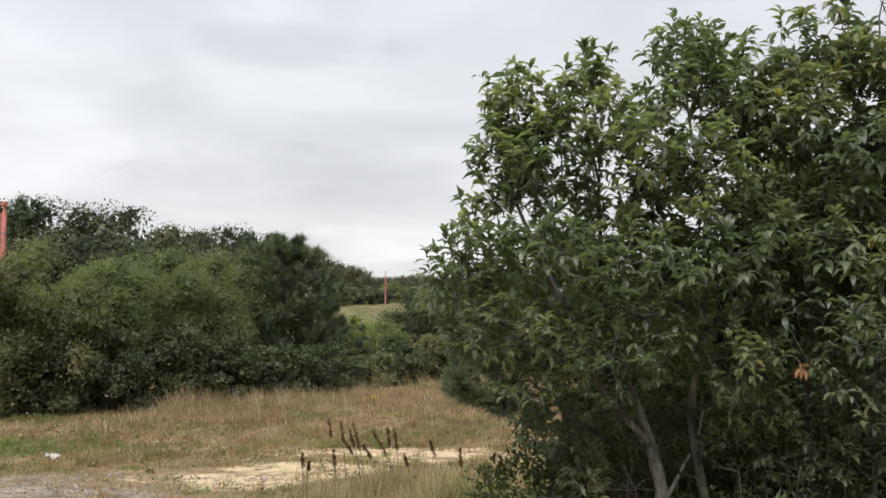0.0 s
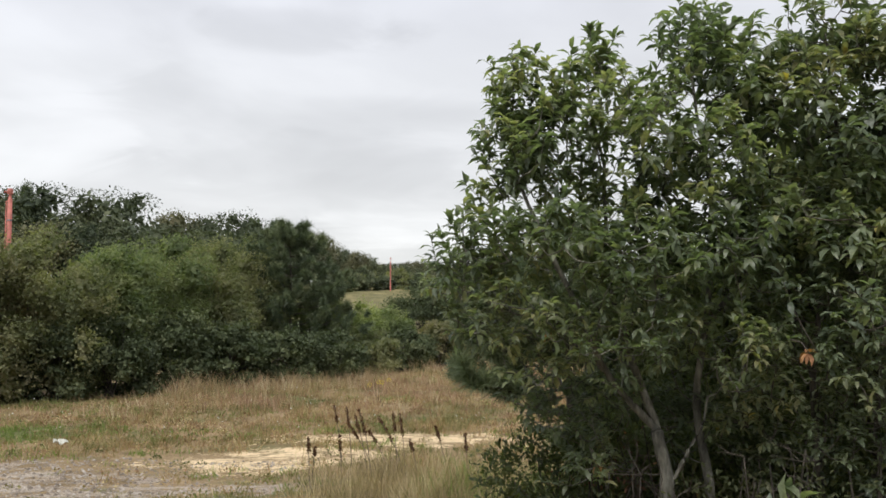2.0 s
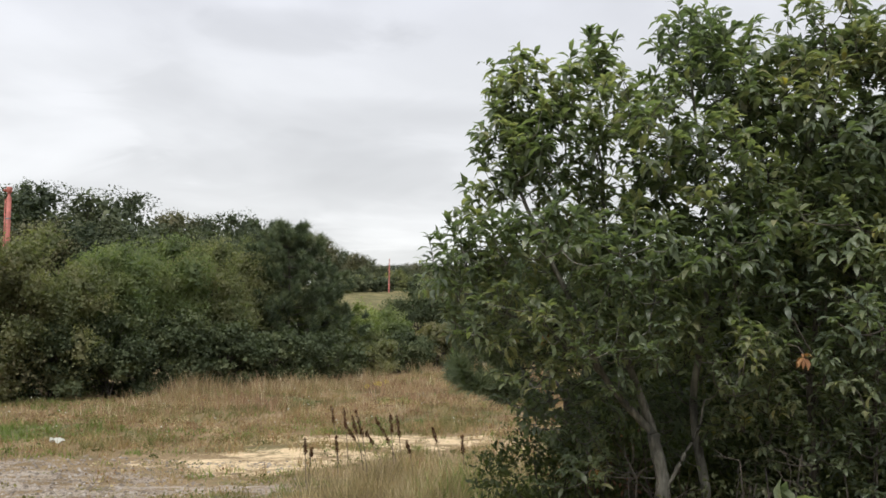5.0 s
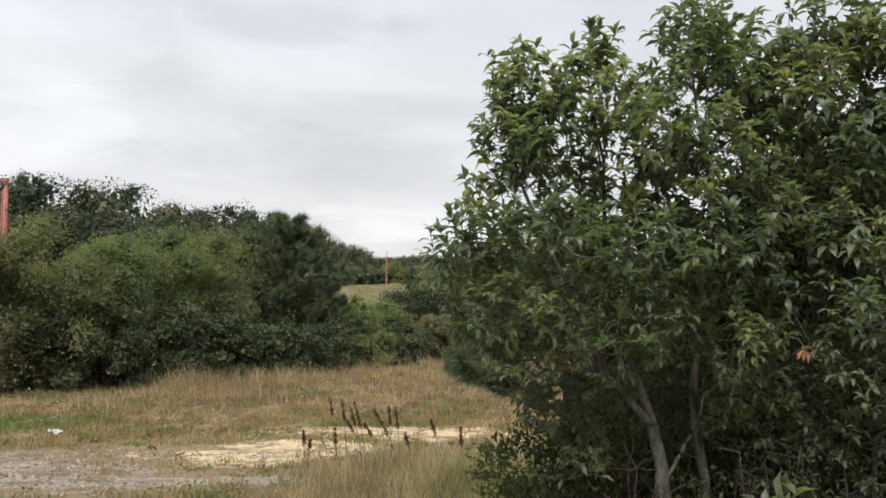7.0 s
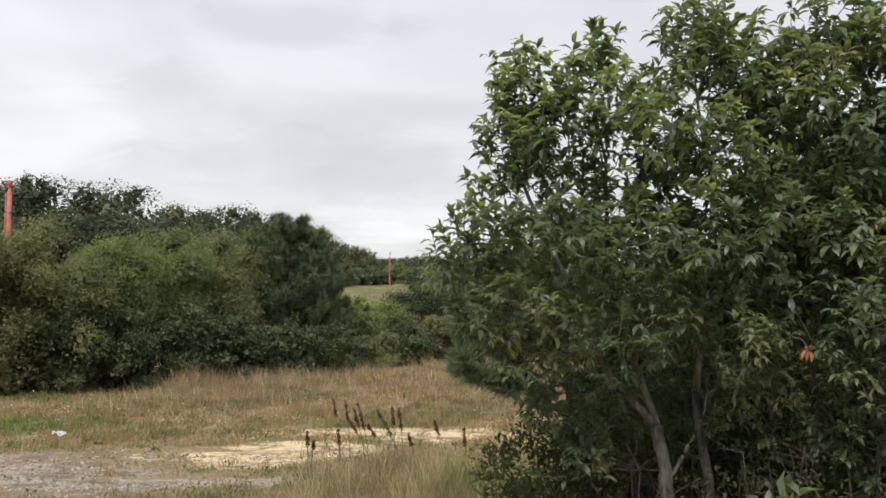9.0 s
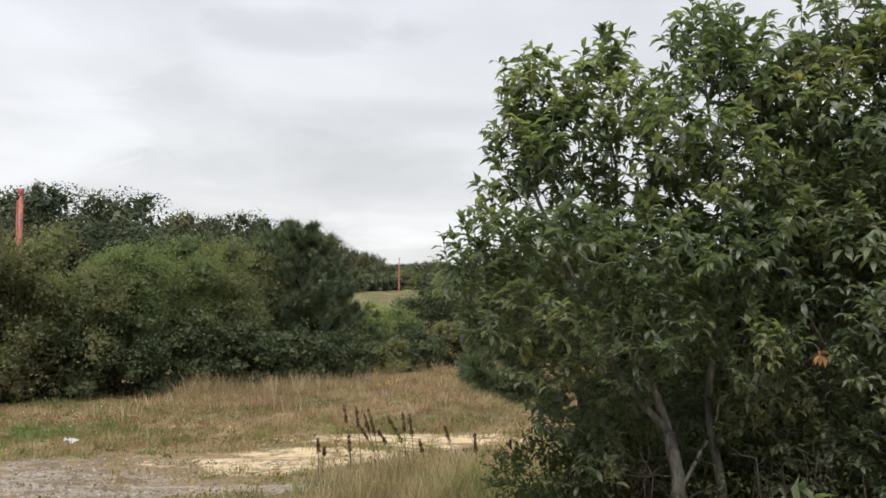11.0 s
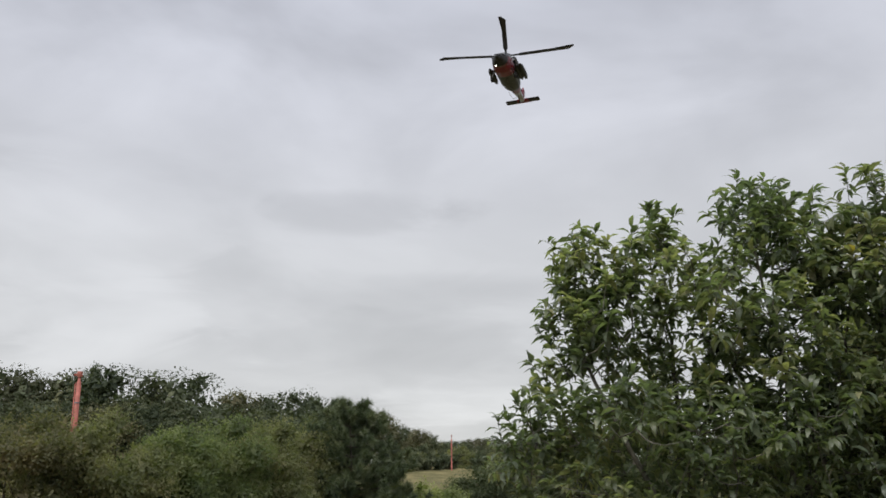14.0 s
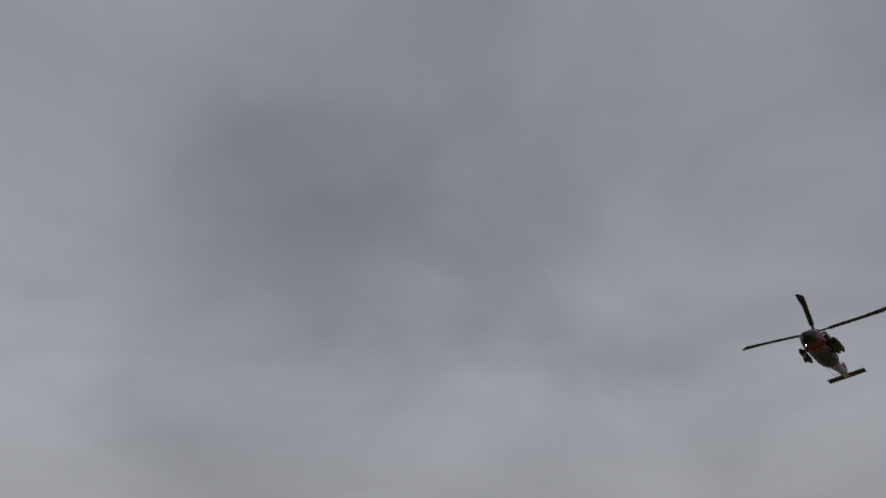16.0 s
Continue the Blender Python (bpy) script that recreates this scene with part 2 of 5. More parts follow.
M_POLE = paint("faded_orange_paint", (0.42, 0.145, 0.115), 0.6, 0, 0.3, 3)
M_LITTER = paint("white_plastic", (0.5, 0.5, 0.44), 0.5, 0, 0.15, 9)
M_RED = paint("red_orange_aircraft_paint", (0.15, 0.01, 0.024), 0.4, 0, 0.2)
M_WHITE = paint("white_aircraft_paint", (0.3, 0.31, 0.33), 0.4, 0, 0.2)
# Shade on the cabin's underside is put into this dark grey.
M_BELLY_SHADE = paint("shaded_belly_grey", (0.05, 0.055, 0.058), 0.5, 0, 0.3)
M_BLACK = paint("black_aircraft_paint", (0.02, 0.02, 0.022), 0.45, 0, 0.3)
M_GREYM = paint("grey_metal", (0.13, 0.13, 0.14), 0.4, 0.6, 0.3)
M_BLADE = paint("rotor_blade_grey", (0.035, 0.035, 0.04), 0.5, 0, 0.25, 1)
M_RUBBER = paint("tyre_rubber", (0.015, 0.015, 0.015), 0.85, 0, 0.2)
M_GLASS, _nt, _b = material("cockpit_glass", 0.05)
_b.inputs["Base Color"].default_value = (0.01, 0.012, 0.014, 1)
_b.inputs["Specular IOR Level"].default_value = 0.8
M_LAMP, _nt, _b = material("landing_lamp", 0.3)
_b.inputs["Emission Color"].default_value = (1, 0.95, 0.85, 1)
_b.inputs["Emission Strength"].default_value = 8.0


def ground_material():
    m, nt, b = material("field_soil", 0.95)
    b.inputs["Specular IOR Level"].default_value = 0.2
    c = coords(nt)
    sp = nt.nodes.new("ShaderNodeSeparateXYZ")
    link(nt, c, sp.inputs[0])
    mp = nt.nodes.new("ShaderNodeMapping")
    mp.inputs["Scale"].default_value = (0.75, 1.15, 1)
    link(nt, c, mp.inputs[0])
    streak = mp.outputs[0]
    n_big = noise_node(nt, c, 0.35, 5.0, 0.6)
    n_mid = noise_node(nt, c, 1.7, 5.0, 0.65)
    n_fine = noise_node(nt, c, 14.0, 5.0, 0.7)
    n_grit = noise_node(nt, c, 70.0, 3.0, 0.7)
    thatch = ramp_node(nt, math_node(nt, "ADD", math_node(nt, "MULTIPLY", n_mid, 0.5), math_node(nt, "MULTIPLY", n_fine, 0.5)),
                       [(0.3, (0.1, 0.075, 0.04)), (0.45, (0.21, 0.15, 0.08)), (0.58, (0.31, 0.225, 0.125)), (0.7, (0.4, 0.3, 0.175))])
    green = ramp_node(nt, n_fine, [(0.3, (0.075, 0.085, 0.032)), (0.7, (0.17, 0.175, 0.07))])
    sand = ramp_node(nt, n_fine, [(0.3, (0.56, 0.42, 0.25)), (0.7, (0.84, 0.67, 0.43))])
    stone = ramp_node(nt, math_node(nt, "ADD", math_node(nt, "MULTIPLY", n_grit, 0.6), math_node(nt, "MULTIPLY", n_mid, 0.4)),
                      [(0.36, (0.14, 0.1, 0.07)), (0.45, (0.3, 0.24, 0.185)), (0.53, (0.42, 0.365, 0.3)), (0.64, (0.62, 0.56, 0.48))])

    def patch(x, y, rx, ry, turn, ragged=1.0):
        ct, st = math.cos(radians(turn)), math.sin(radians(turn))
        dx, dy = math_node(nt, "SUBTRACT", sp.outputs[0], x), math_node(nt, "SUBTRACT", sp.outputs[1], y)
        u = math_node(nt, "DIVIDE", math_node(nt, "ADD", math_node(nt, "MULTIPLY", dx, ct), math_node(nt, "MULTIPLY", dy, st)), rx)
        v = math_node(nt, "DIVIDE", math_node(nt, "SUBTRACT", math_node(nt, "MULTIPLY", dy, ct), math_node(nt, "MULTIPLY", dx, st)), ry)
        r2 = math_node(nt, "ADD", math_node(nt, "MULTIPLY", u, u), math_node(nt, "MULTIPLY", v, v))
        rag = math_node(nt, "ADD", math_node(nt, "MULTIPLY", math_node(nt, "SUBTRACT", n_mid, 0.5), 7.0 * ragged),
                        math_node(nt, "MULTIPLY", math_node(nt, "SUBTRACT", n_fine, 0.5), 5.0 * ragged))
        return span(nt, math_node(nt, "ADD", r2, rag), 0.75, 1.15, 1.0, 0.0)

    col = mix_node(nt, span(nt, n_big, 0.5, 0.66), thatch, green)
    col = mix_node(nt, patch(-8.3, 16.6, 2.2, 1.0, 5), col, green)
    far = span(nt, sp.outputs[1], 48, 62)
    hill_grass = ramp_node(nt, math_node(nt, "ADD", math_node(nt, "MULTIPLY", n_mid, 0.4), math_node(nt, "MULTIPLY", n_big, 0.6)), [(0.38, (0.085, 0.09, 0.04)), (0.5, (0.15, 0.135, 0.06)), (0.62, (0.25, 0.21, 0.105))])
    col = mix_node(nt, far, col, hill_grass)
    s = math_node(nt, "MAXIMUM", patch(-2.6, 13.7, 1.9, 0.9, 20), patch(-1.2, 16.0, 2.1, 0.9, 4))
    s = math_node(nt, "MULTIPLY", s, span(nt, noise_node(nt, streak, 2.2, 6.0, 0.75), 0.4, 0.56, 0.0, 1.0))
    col = mix_node(nt, s, col, sand)
    g = math_node(nt, "MAXIMUM", patch(-6.5, 11.3, 3.3, 1.6, -4, 0.7), patch(-11.0, 12.0, 4.0, 1.7, 0, 0.6))
    g = math_node(nt, "MAXIMUM", g, patch(-3.0, 11.3, 1.2, 0.5, 10, 0.8))
    stone = mix_node(nt, span(nt, noise_node(nt, streak, 2.0, 6.0, 0.72), 0.44, 0.56), stone, thatch)
    col = mix_node(nt, g, col, stone)
    link(nt, col, b.inputs["Base Color"])
    bump(nt, b, math_node(nt, "ADD", n_fine, math_node(nt, "MULTIPLY", n_grit, 0.5)), 0.8, 0.05)
    return m


M_GROUND = ground_material()


def stone_material():
    m, nt, b = material("gravel_stone", 0.85)
    own = nt.nodes.new("ShaderNodeNewGeometry").outputs["Random Per Island"]
    fine = noise_node(nt, coords(nt), 90.0, 3.0)
    col = ramp_node(nt, own, [(0.0, (0.11, 0.085, 0.062)), (0.5, (0.23, 0.19, 0.15)), (1.0, (0.37, 0.33, 0.28))])
    link(nt, mix_node(nt, 1.0, col, span(nt, fine, 0.3, 0.7, 0.8, 1.1), "MULTIPLY"), b.inputs["Base Color"])
    return m


M_STONE = stone_material()


# ---------------------------------------------------------------- mesh helpers
def make_mesh(name, verts, faces, mat, smooth=False):
    """verts: N x 3; faces: a list of index arrays, each M x 3 or M x 4."""
    me = bpy.data.meshes.new(name)
    verts = np.asarray(verts, np.float32)
    faces = [np.asarray(f, np.int32) for f in faces if len(f)]
    loops = np.concatenate([f.ravel() for f in faces])
    sizes = np.concatenate([np.full(len(f), f.shape[1], np.int32) for f in faces])
    starts = np.concatenate([[0], np.cumsum(sizes)[:-1]]).astype(np.int32)
    me.vertices.add(len(verts))
    me.vertices.foreach_set("co", verts.ravel())
    me.loops.add(len(loops))
    me.loops.foreach_set("vertex_index", loops)
    me.polygons.add(len(sizes))
    me.polygons.foreach_set("loop_start", starts)
    if smooth:
        me.polygons.foreach_set("use_smooth", np.ones(len(sizes), bool))
    me.materials.append(mat)
    me.update(calc_edges=True)
    return me


def piece(name, verts, faces, mat, parent=None, label="", smooth=False, kind=""):
    ob = new(name, make_mesh(name, verts, faces, mat, smooth))
    ob.parent = parent
    return tagged(ob, label=label, kind=kind)


def part(name, bm, mat, parent=None, label="", smooth=False):
    me = bpy.data.meshes.new(name)
    bm.normal_update()
    bm.to_mesh(me)
    bm.free()
    if smooth:
        me.polygons.foreach_set("use_smooth", np.ones(len(me.polygons), bool))
    me.materials.append(mat)
    ob = new(name, me)
    ob.parent = parent
    return tagged(ob, label=label)


def anchor(name, place, label, category, group="", kind=""):
    ob = new(name)
    ob.location = place
    return tagged(ob, label, category, group, kind)


class Heap:
    """Gathers many small pieces into one mesh."""

    def __init__(self):
        self.v, self.f, self.n = [], {3: [], 4: []}, 0

    def add(self, verts, faces):
        verts = np.asarray(verts, float).reshape(-1, 3)
        for f in faces:
            f = np.asarray(f, int)
            if len(f):
                self.f[f.shape[1]].append(f + self.n)
        self.v.append(verts)
        self.n += len(verts)

    def many(self, verts, tris, quads, place, basis, size):
        """Copies of one small shape: place K x 3, basis K x 3 x 3 (columns are its axes), size K or K x 3."""
        k, n = len(place), len(verts)
        size = np.asarray(size, float)
        size = size[:, None] if size.ndim == 1 else size
        local = verts[None] * size[:, None, :]
        w = np.einsum("kij,knj->kni", basis, local) + place[:, None]
        step = (np.arange(k) * n)[:, None, None]
        fs = [(np.asarray(q)[None] + step).reshape(-1, np.asarray(q).shape[1]) for q in (tris, quads) if len(q)]
        self.add(w.reshape(-1, 3), fs)

    def link(self, name, mat, parent=None, label="", smooth=False, kind=""):
        fs = [np.concatenate(self.f[k]) for k in (3, 4) if self.f[k]]
        return piece(name, np.concatenate(self.v), fs, mat, parent, label, smooth, kind)


def tube(points, radii, sides=7):
    """A tapered, bent stem along points."""
    p = np.asarray(points, float)
    r = np.broadcast_to(np.asarray(radii, float), (len(p),))
    t = np.gradient(p, axis=0)
    t /= np.linalg.norm(t, axis=1)[:, None] + 1e-9
    ref = np.where(np.abs(t[:, 2:3]) > 0.9, np.array([[1.0, 0, 0]]), np.array([[0, 0, 1.0]]))
    a = np.cross(t, ref)
    a /= np.linalg.norm(a, axis=1)[:, None] + 1e-9
    b = np.cross(t, a)
    ang = np.linspace(0, 2 * np.pi, sides, endpoint=False)
    ring = a[:, None] * np.cos(ang)[None, :, None] + b[:, None] * np.sin(ang)[None, :, None]
    v = (p[:, None] + ring * r[:, None, None]).reshape(-1, 3)
    i = np.arange(len(p) - 1)[:, None] * sides
    j = np.arange(sides)[None]
    k = (j + 1) % sides
    q = np.stack([i + j, i + k, i + sides + k, i + sides + j], -1).reshape(-1, 4)
    v = np.concatenate([v, p[:1], p[-1:]])
    n = len(p) * sides
    low = np.stack([np.arange(sides), np.full(sides, n), (np.arange(sides) + 1) % sides], 1)[:, ::-1]
    top = np.stack([np.arange(sides) + n - sides, (np.arange(sides) + 1) % sides + n - sides, np.full(sides, n + 1)], 1)
    return v, [q, low, top]


def smooth_line(points, n=14):
    """A rounded line through a few points."""
    p = np.asarray(points, float)
    p = np.concatenate([[2 * p[0] - p[1]], p, [2 * p[-1] - p[-2]]])
    res = []
    segs = len(p) - 3
    for t in np.linspace(0, segs - 1e-6, n):
        i, u = int(t), t - int(t)
        a, b, c, d = p[i:i + 4]
        res.append(0.5 * (2 * b + (c - a) * u + (2 * a - 5 * b + 4 * c - d) * u * u + (3 * b - a - 3 * c + d) * u ** 3))
    return np.array(res)


def unit(v):
    return v / (np.linalg.norm(v, axis=-1, keepdims=True) + 1e-9)


def bases(along, facing):
    """Axes for leaves that grow along one way with their upper side towards another."""
    y = unit(along)
    x = unit(np.cross(y, facing))
    z = np.cross(x, y)
    return np.stack([x, y, z], -1)


LEAF = np.array([(0, 0, 0), (-0.145, 0.27, 0.1), (0.145, 0.27, 0.1), (0, 0.3, 0.06), (-0.165, 0.64, 0.04), (0.165, 0.64, 0.04), (0, 0.68, -0.01), (0, 0.97, -0.3)])
LEAF_T = [(0, 3, 1), (0, 2, 3), (4, 6, 7), (6, 5, 7)]
LEAF_Q = [(1, 3, 6, 4), (3, 2, 5, 6)]
CARD = np.array([(0, 0, 0), (-0.3, 0.5, 0.07), (0.3, 0.45, 0.07), (0, 1.0, -0.12), (0, 0.48, -0.03)])
CARD_T = [(0, 4, 1), (0, 2, 4), (1, 4, 3), (4, 2, 3)]
FLAKE = np.array([(0, 0, 0), (-0.32, 0.5, 0.06), (0.32, 0.45, 0.06), (0, 1.0, -0.1)])
FLAKE_T = [(0, 3, 1), (0, 2, 3)]
BLADE = np.array([(-0.5, 0, 0), (0.5, 0, 0), (-0.35, 0.12, 0.55), (0.35, 0.12, 0.55), (0, 0.42, 1.0)])
BLADE_T = [(2, 3, 4)]
BLADE_Q = [(0, 1, 3, 2)]


def ground_z(x, y):
    x, y = np.asarray(x, float), np.asarray(y, float)
    base = -1.1 * (1 - np.exp(-np.maximum(y, 0) / 11.0))
    u = y - 0.6 * np.minimum(x, 0)
    t = np.clip((u - 55) / 125, 0, 1)
    hill = 6.4 * t * t * (3 - 2 * t)
    rough = 0.035 * np.sin(x * 1.3 + y * 0.7) + 0.03 * np.sin(x * 0.6 - y * 1.1 + 1.0)
    return base + hill + rough


# ---------------------------------------------------------------- ground
def ground():
    k = np.sinh(np.linspace(-6.2, 6.2, 191)) / np.sinh(6.2) * 2500
    gx, gy = np.meshgrid(k, k + 16)
    v = np.stack([gx, gy, ground_z(gx, gy)], -1).reshape(-1, 3)
    n = len(k)
    i, j = np.meshgrid(np.arange(n - 1), np.arange(n - 1))
    a = (j * n + i).ravel()
    q = np.stack([a, a + 1, a + n + 1, a + n], 1)
    ob = piece("ground", v, [q], M_GROUND, smooth=True)
    return tagged(ob, "dry grassy field with sand and gravel patches", "ground", kind="structure")


ground()


# ---------------------------------------------------------------- grass, gravel
def edge_y(x):
    return np.interp(x, [-16, -11, -10.2, -7.9, -4.9, -2.5, 0, 8], [19, 21.5, 23.2, 25.6, 27.8, 31.5, 35, 38])


def lumps(x, y, s, seed):
    r = np.random.default_rng(seed)
    total = np.zeros_like(x)
    for _ in range(6):
        a, b, c = r.normal(0, s), r.normal(0, s), r.uniform(0, 6.28)
        total += np.sin(a * x + b * y + c)
    return total / 6


def bare(x, y):
    """How bare the ground is: gravel and sand."""
    def e(cx, cy, rx, ry):
        return np.exp(-(((x - cx) / rx) ** 2 + ((y - cy) / ry) ** 2) ** 2)
    return 0.9 * np.clip(e(-6.2, 11.2, 3.9, 1.9) + e(-11, 11.8, 4, 1.9) + e(-2.6, 13.7, 1.7, 0.8) + e(-0.9, 16, 2.2, 0.8) + 0.6 * e(-4.6, 13.5, 1, 0.4), 0, 1)


def grass(name, label, mat, count, region, height, width, keep, lean=0.5, clump=0.1):
    x0, x1, y0, y1 = region
    tufts = count // 22
    x, y = rng.uniform(x0, x1, tufts), y0 + (y1 - y0) * rng.random(tufts)
    ok = rng.random(tufts) < keep(x, y)
    x, y = np.repeat(x[ok], 22), np.repeat(y[ok], 22)
    n = len(x)
    size = np.repeat(rng.uniform(0.6, 1.35, n // 22), 22)
    x, y = x + rng.normal(0, clump, n), y + rng.normal(0, clump, n)
    ang = rng.uniform(0, 2 * np.pi, n)
    tilt = np.abs(rng.normal(0, lean * 0.5, n))
    up_way = np.stack([np.cos(ang) * np.sin(tilt), np.sin(ang) * np.sin(tilt), np.cos(tilt)], 1)
    side = unit(np.cross(up_way, np.stack([np.cos(ang + 1.2), np.sin(ang + 1.2), np.zeros(n)], 1)))
    basis = np.stack([side, np.cross(up_way, side), up_way], -1)
    h = height(x, y) * size * rng.uniform(0.55, 1.2, n)
    w = width * rng.uniform(0.7, 1.4, n)
    heap = Heap()
    heap.many(BLADE, BLADE_T, BLADE_Q, np.stack([x, y, ground_z(x, y) - 0.02], 1), basis, np.stack([w, h, h], 1))
    return tagged(heap.link(name, mat), label, "grass", kind="stuff")


def green_patch(x, y):
    return np.exp(-((x + 8.2) / 2.3) ** 2 - ((y - 16.9) / 1.3) ** 2)


def near_edge(x, y):
    return edge_y(x) - y


grass("tall_dry_grass", "tall straw-coloured dry grass along the thicket edge", M_GRASS_TALL, 200000, (-15, 7, 16, 47),
      lambda x, y: 0.33 + 0.18 * lumps(x, y, 1.0, 3) + 0.14 * np.exp(-np.maximum(near_edge(x, y), 0) / 3),
      0.012, lambda x, y: np.where(near_edge(x, y) > -1.0, np.clip((x + 9.2) / 2.0, 0.02, 1) * np.exp(-np.maximum(near_edge(x, y) - 1.2, 0) / 3.8) * np.clip(0.3 + 1.0 * lumps(x, y, 1.1, 4), 0.1, 1.2), 0) * (1 - bare(x, y)))
grass("russet_grass", "reddish-brown withered grass at the end of the field", M_RUSSET, 18000, (-7, 4, 19, 34),
      lambda x, y: 0.28 + 0.12 * lumps(x, y, 1.3, 31), 0.014,
      lambda x, y: np.where(near_edge(x, y) > -0.5, np.clip(0.25 + 0.9 * lumps(x, y, 0.9, 32), 0, 1), 0))
grass("straw_stems", "sparse pale dry stems standing above the field grass", M_GRASS_TALL, 15000, (-9, 4, 17, 34),
      lambda x, y: 0.48 + 0.1 * lumps(x, y, 1.3, 33), 0.009,
      lambda x, y: np.where(near_edge(x, y) > 0, np.clip(0.3 + 0.8 * lumps(x, y, 1.2, 34), 0, 1), 0) * np.exp(-np.maximum(near_edge(x, y) - 3, 0) / 3) * (1 - bare(x, y)) * (1 - green_patch(x, y)), 0.35, 0.3)
grass("low_dry_grass", "low matted tan grass over the field", M_GRASS_LOW, 270000, (-15, 6, 9, 45),
      lambda x, y: 0.17 + 0.09 * lumps(x, y, 1.2, 5), 0.01,
      lambda x, y: np.where(near_edge(x, y) > 0.4, 0.55 + 0.6 * lumps(x, y, 1.1, 6), 0) * (1 - bare(x, y)) ** 2 * (1 - 0.85 * green_patch(x, y)), 0.9)
grass("green_grass", "low green grass and weeds in the field", M_GRASS_GREEN, 130000, (-15, 6, 9.5, 40),
      lambda x, y: 0.14 + 0.05 * lumps(x, y, 1.2, 8), 0.014,
      lambda x, y: np.where(near_edge(x, y) > 0, np.clip(0.16 + 0.7 * lumps(x, y, 0.8, 9) + 1.2 * green_patch(x, y), 0, 1), 0) * (1 - bare(x, y)) ** 2, 0.9)
grass("tall_near_grass", "tall thin pale grass beside the cherry trees", M_GRASS_NEAR, 13000, (-1.9, 1.6, 7.6, 12.2),
      lambda x, y: 0.42 + 0.12 * lumps(x, y, 2.0, 11), 0.006,
      lambda x, y: np.clip(0.7 + 0.35 * (x + 0.2) + 0.6 * lumps(x, y, 1.8, 12), 0, 1), 0.85)
grass("green_near_grass", "tall green-tinged grass beside the cherry trees", M_GRASS_GREEN, 5500, (-1.4, 2.4, 6.5, 11.5),
      lambda x, y: 0.36 + 0.12 * lumps(x, y, 2.0, 13), 0.007,
      lambda x, y: np.clip(0.4 + 0.45 * x + 0.4 * lumps(x, y, 1.8, 14), 0, 1), 0.6)


def gravel():
    n = 15000
    x, y = rng.uniform(-13, -2, n), rng.uniform(9.2, 13.6, n)
    ok = rng.random(n) < bare(x, y) * 0.9
    x, y = x[ok], y[ok]
    n = len(x)
    a = rng.uniform(0, 6.28, n)
    o = np.zeros(n)
    basis = np.stack([np.stack([np.cos(a), np.sin(a), o], 1), np.stack([-np.sin(a), np.cos(a), o], 1), np.stack([o, o, o + 1], 1)], -1)
    rock = np.array([(1, 0, 0), (0.3, 0.8, 0.1), (-0.7, 0.6, 0), (-0.9, -0.3, 0.1), (0, -0.9, 0), (0.7, -0.6, 0.1), (0.1, 0.1, 0.75), (-0.2, -0.2, 0.6)])
    tri = [(0, 1, 6), (1, 2, 6), (2, 3, 7), (2, 7, 6), (3, 4, 7), (4, 5, 7), (5, 0, 6), (5, 6, 7)]
    s = 0.009 + 0.03 * rng.random(n) ** 4
    heap = Heap()
    heap.many(rock, tri, [], np.stack([x, y, ground_z(x, y)], 1), basis, s)
    tagged(heap.link("gravel", M_STONE), "loose grey gravel on the bare track", "gravel", kind="stuff")


gravel()


def low_weeds(name, label, mat, count, region, seed, size, leaf, per):
    """Scattered low leafy weeds that break up the grass."""
    r = np.random.default_rng(seed)
    x0, x1, y0, y1 = region
    x, y = r.uniform(x0, x1, count), r.uniform(y0, y1, count)
    ok = (near_edge(x, y) > 0.3) & (r.random(count) > bare(x, y) * 0.9)
    x, y = np.repeat(x[ok], per), np.repeat(y[ok], per)
    n = len(x)
    d = unit(r.normal(size=(n, 3)) + np.array([0, 0, 0.4]))
    d[:, 2] = np.abs(d[:, 2])
    k = size * np.repeat(r.uniform(0.5, 1.4, n // per), per)[:, None]
    p = np.stack([x, y, ground_z(x, y)], 1) + d * k * r.random((n, 1)) ** 0.4 * np.array([1, 1, 0.8])
    heap = Heap()
    heap.many(FLAKE, FLAKE_T, [], p, bases(unit(d + r.normal(0, 0.5, (n, 3))), r.normal(size=(n, 3)) + np.array([0, 0, 1.0])), leaf * r.uniform(0.5, 1.3, n))
    tagged(heap.link(name, mat), label, "weeds", kind="stuff")


low_weeds("brown_weeds", "low reddish-brown withered weeds in the grass", M_BROWN_WEED, 1100, (-11, 4, 15.5, 40), 501, 0.16, 0.034, 34)
low_weeds("green_weeds", "low green leafy weeds in the grass", M_UNDER, 420, (-14, 4, 13, 42), 502, 0.11, 0.032, 34)
low_weeds("straw_litter", "flattened straw lying over the ground", M_GRASS_LOW, 900, (-13, 3, 9.5, 24), 503, 0.2, 0.045, 22)
low_weeds("white_asters", "tiny white aster blossoms near the hedge", M_ASTER, 130, (-11, 1, 16, 34), 504, 0.3, 0.035, 4)


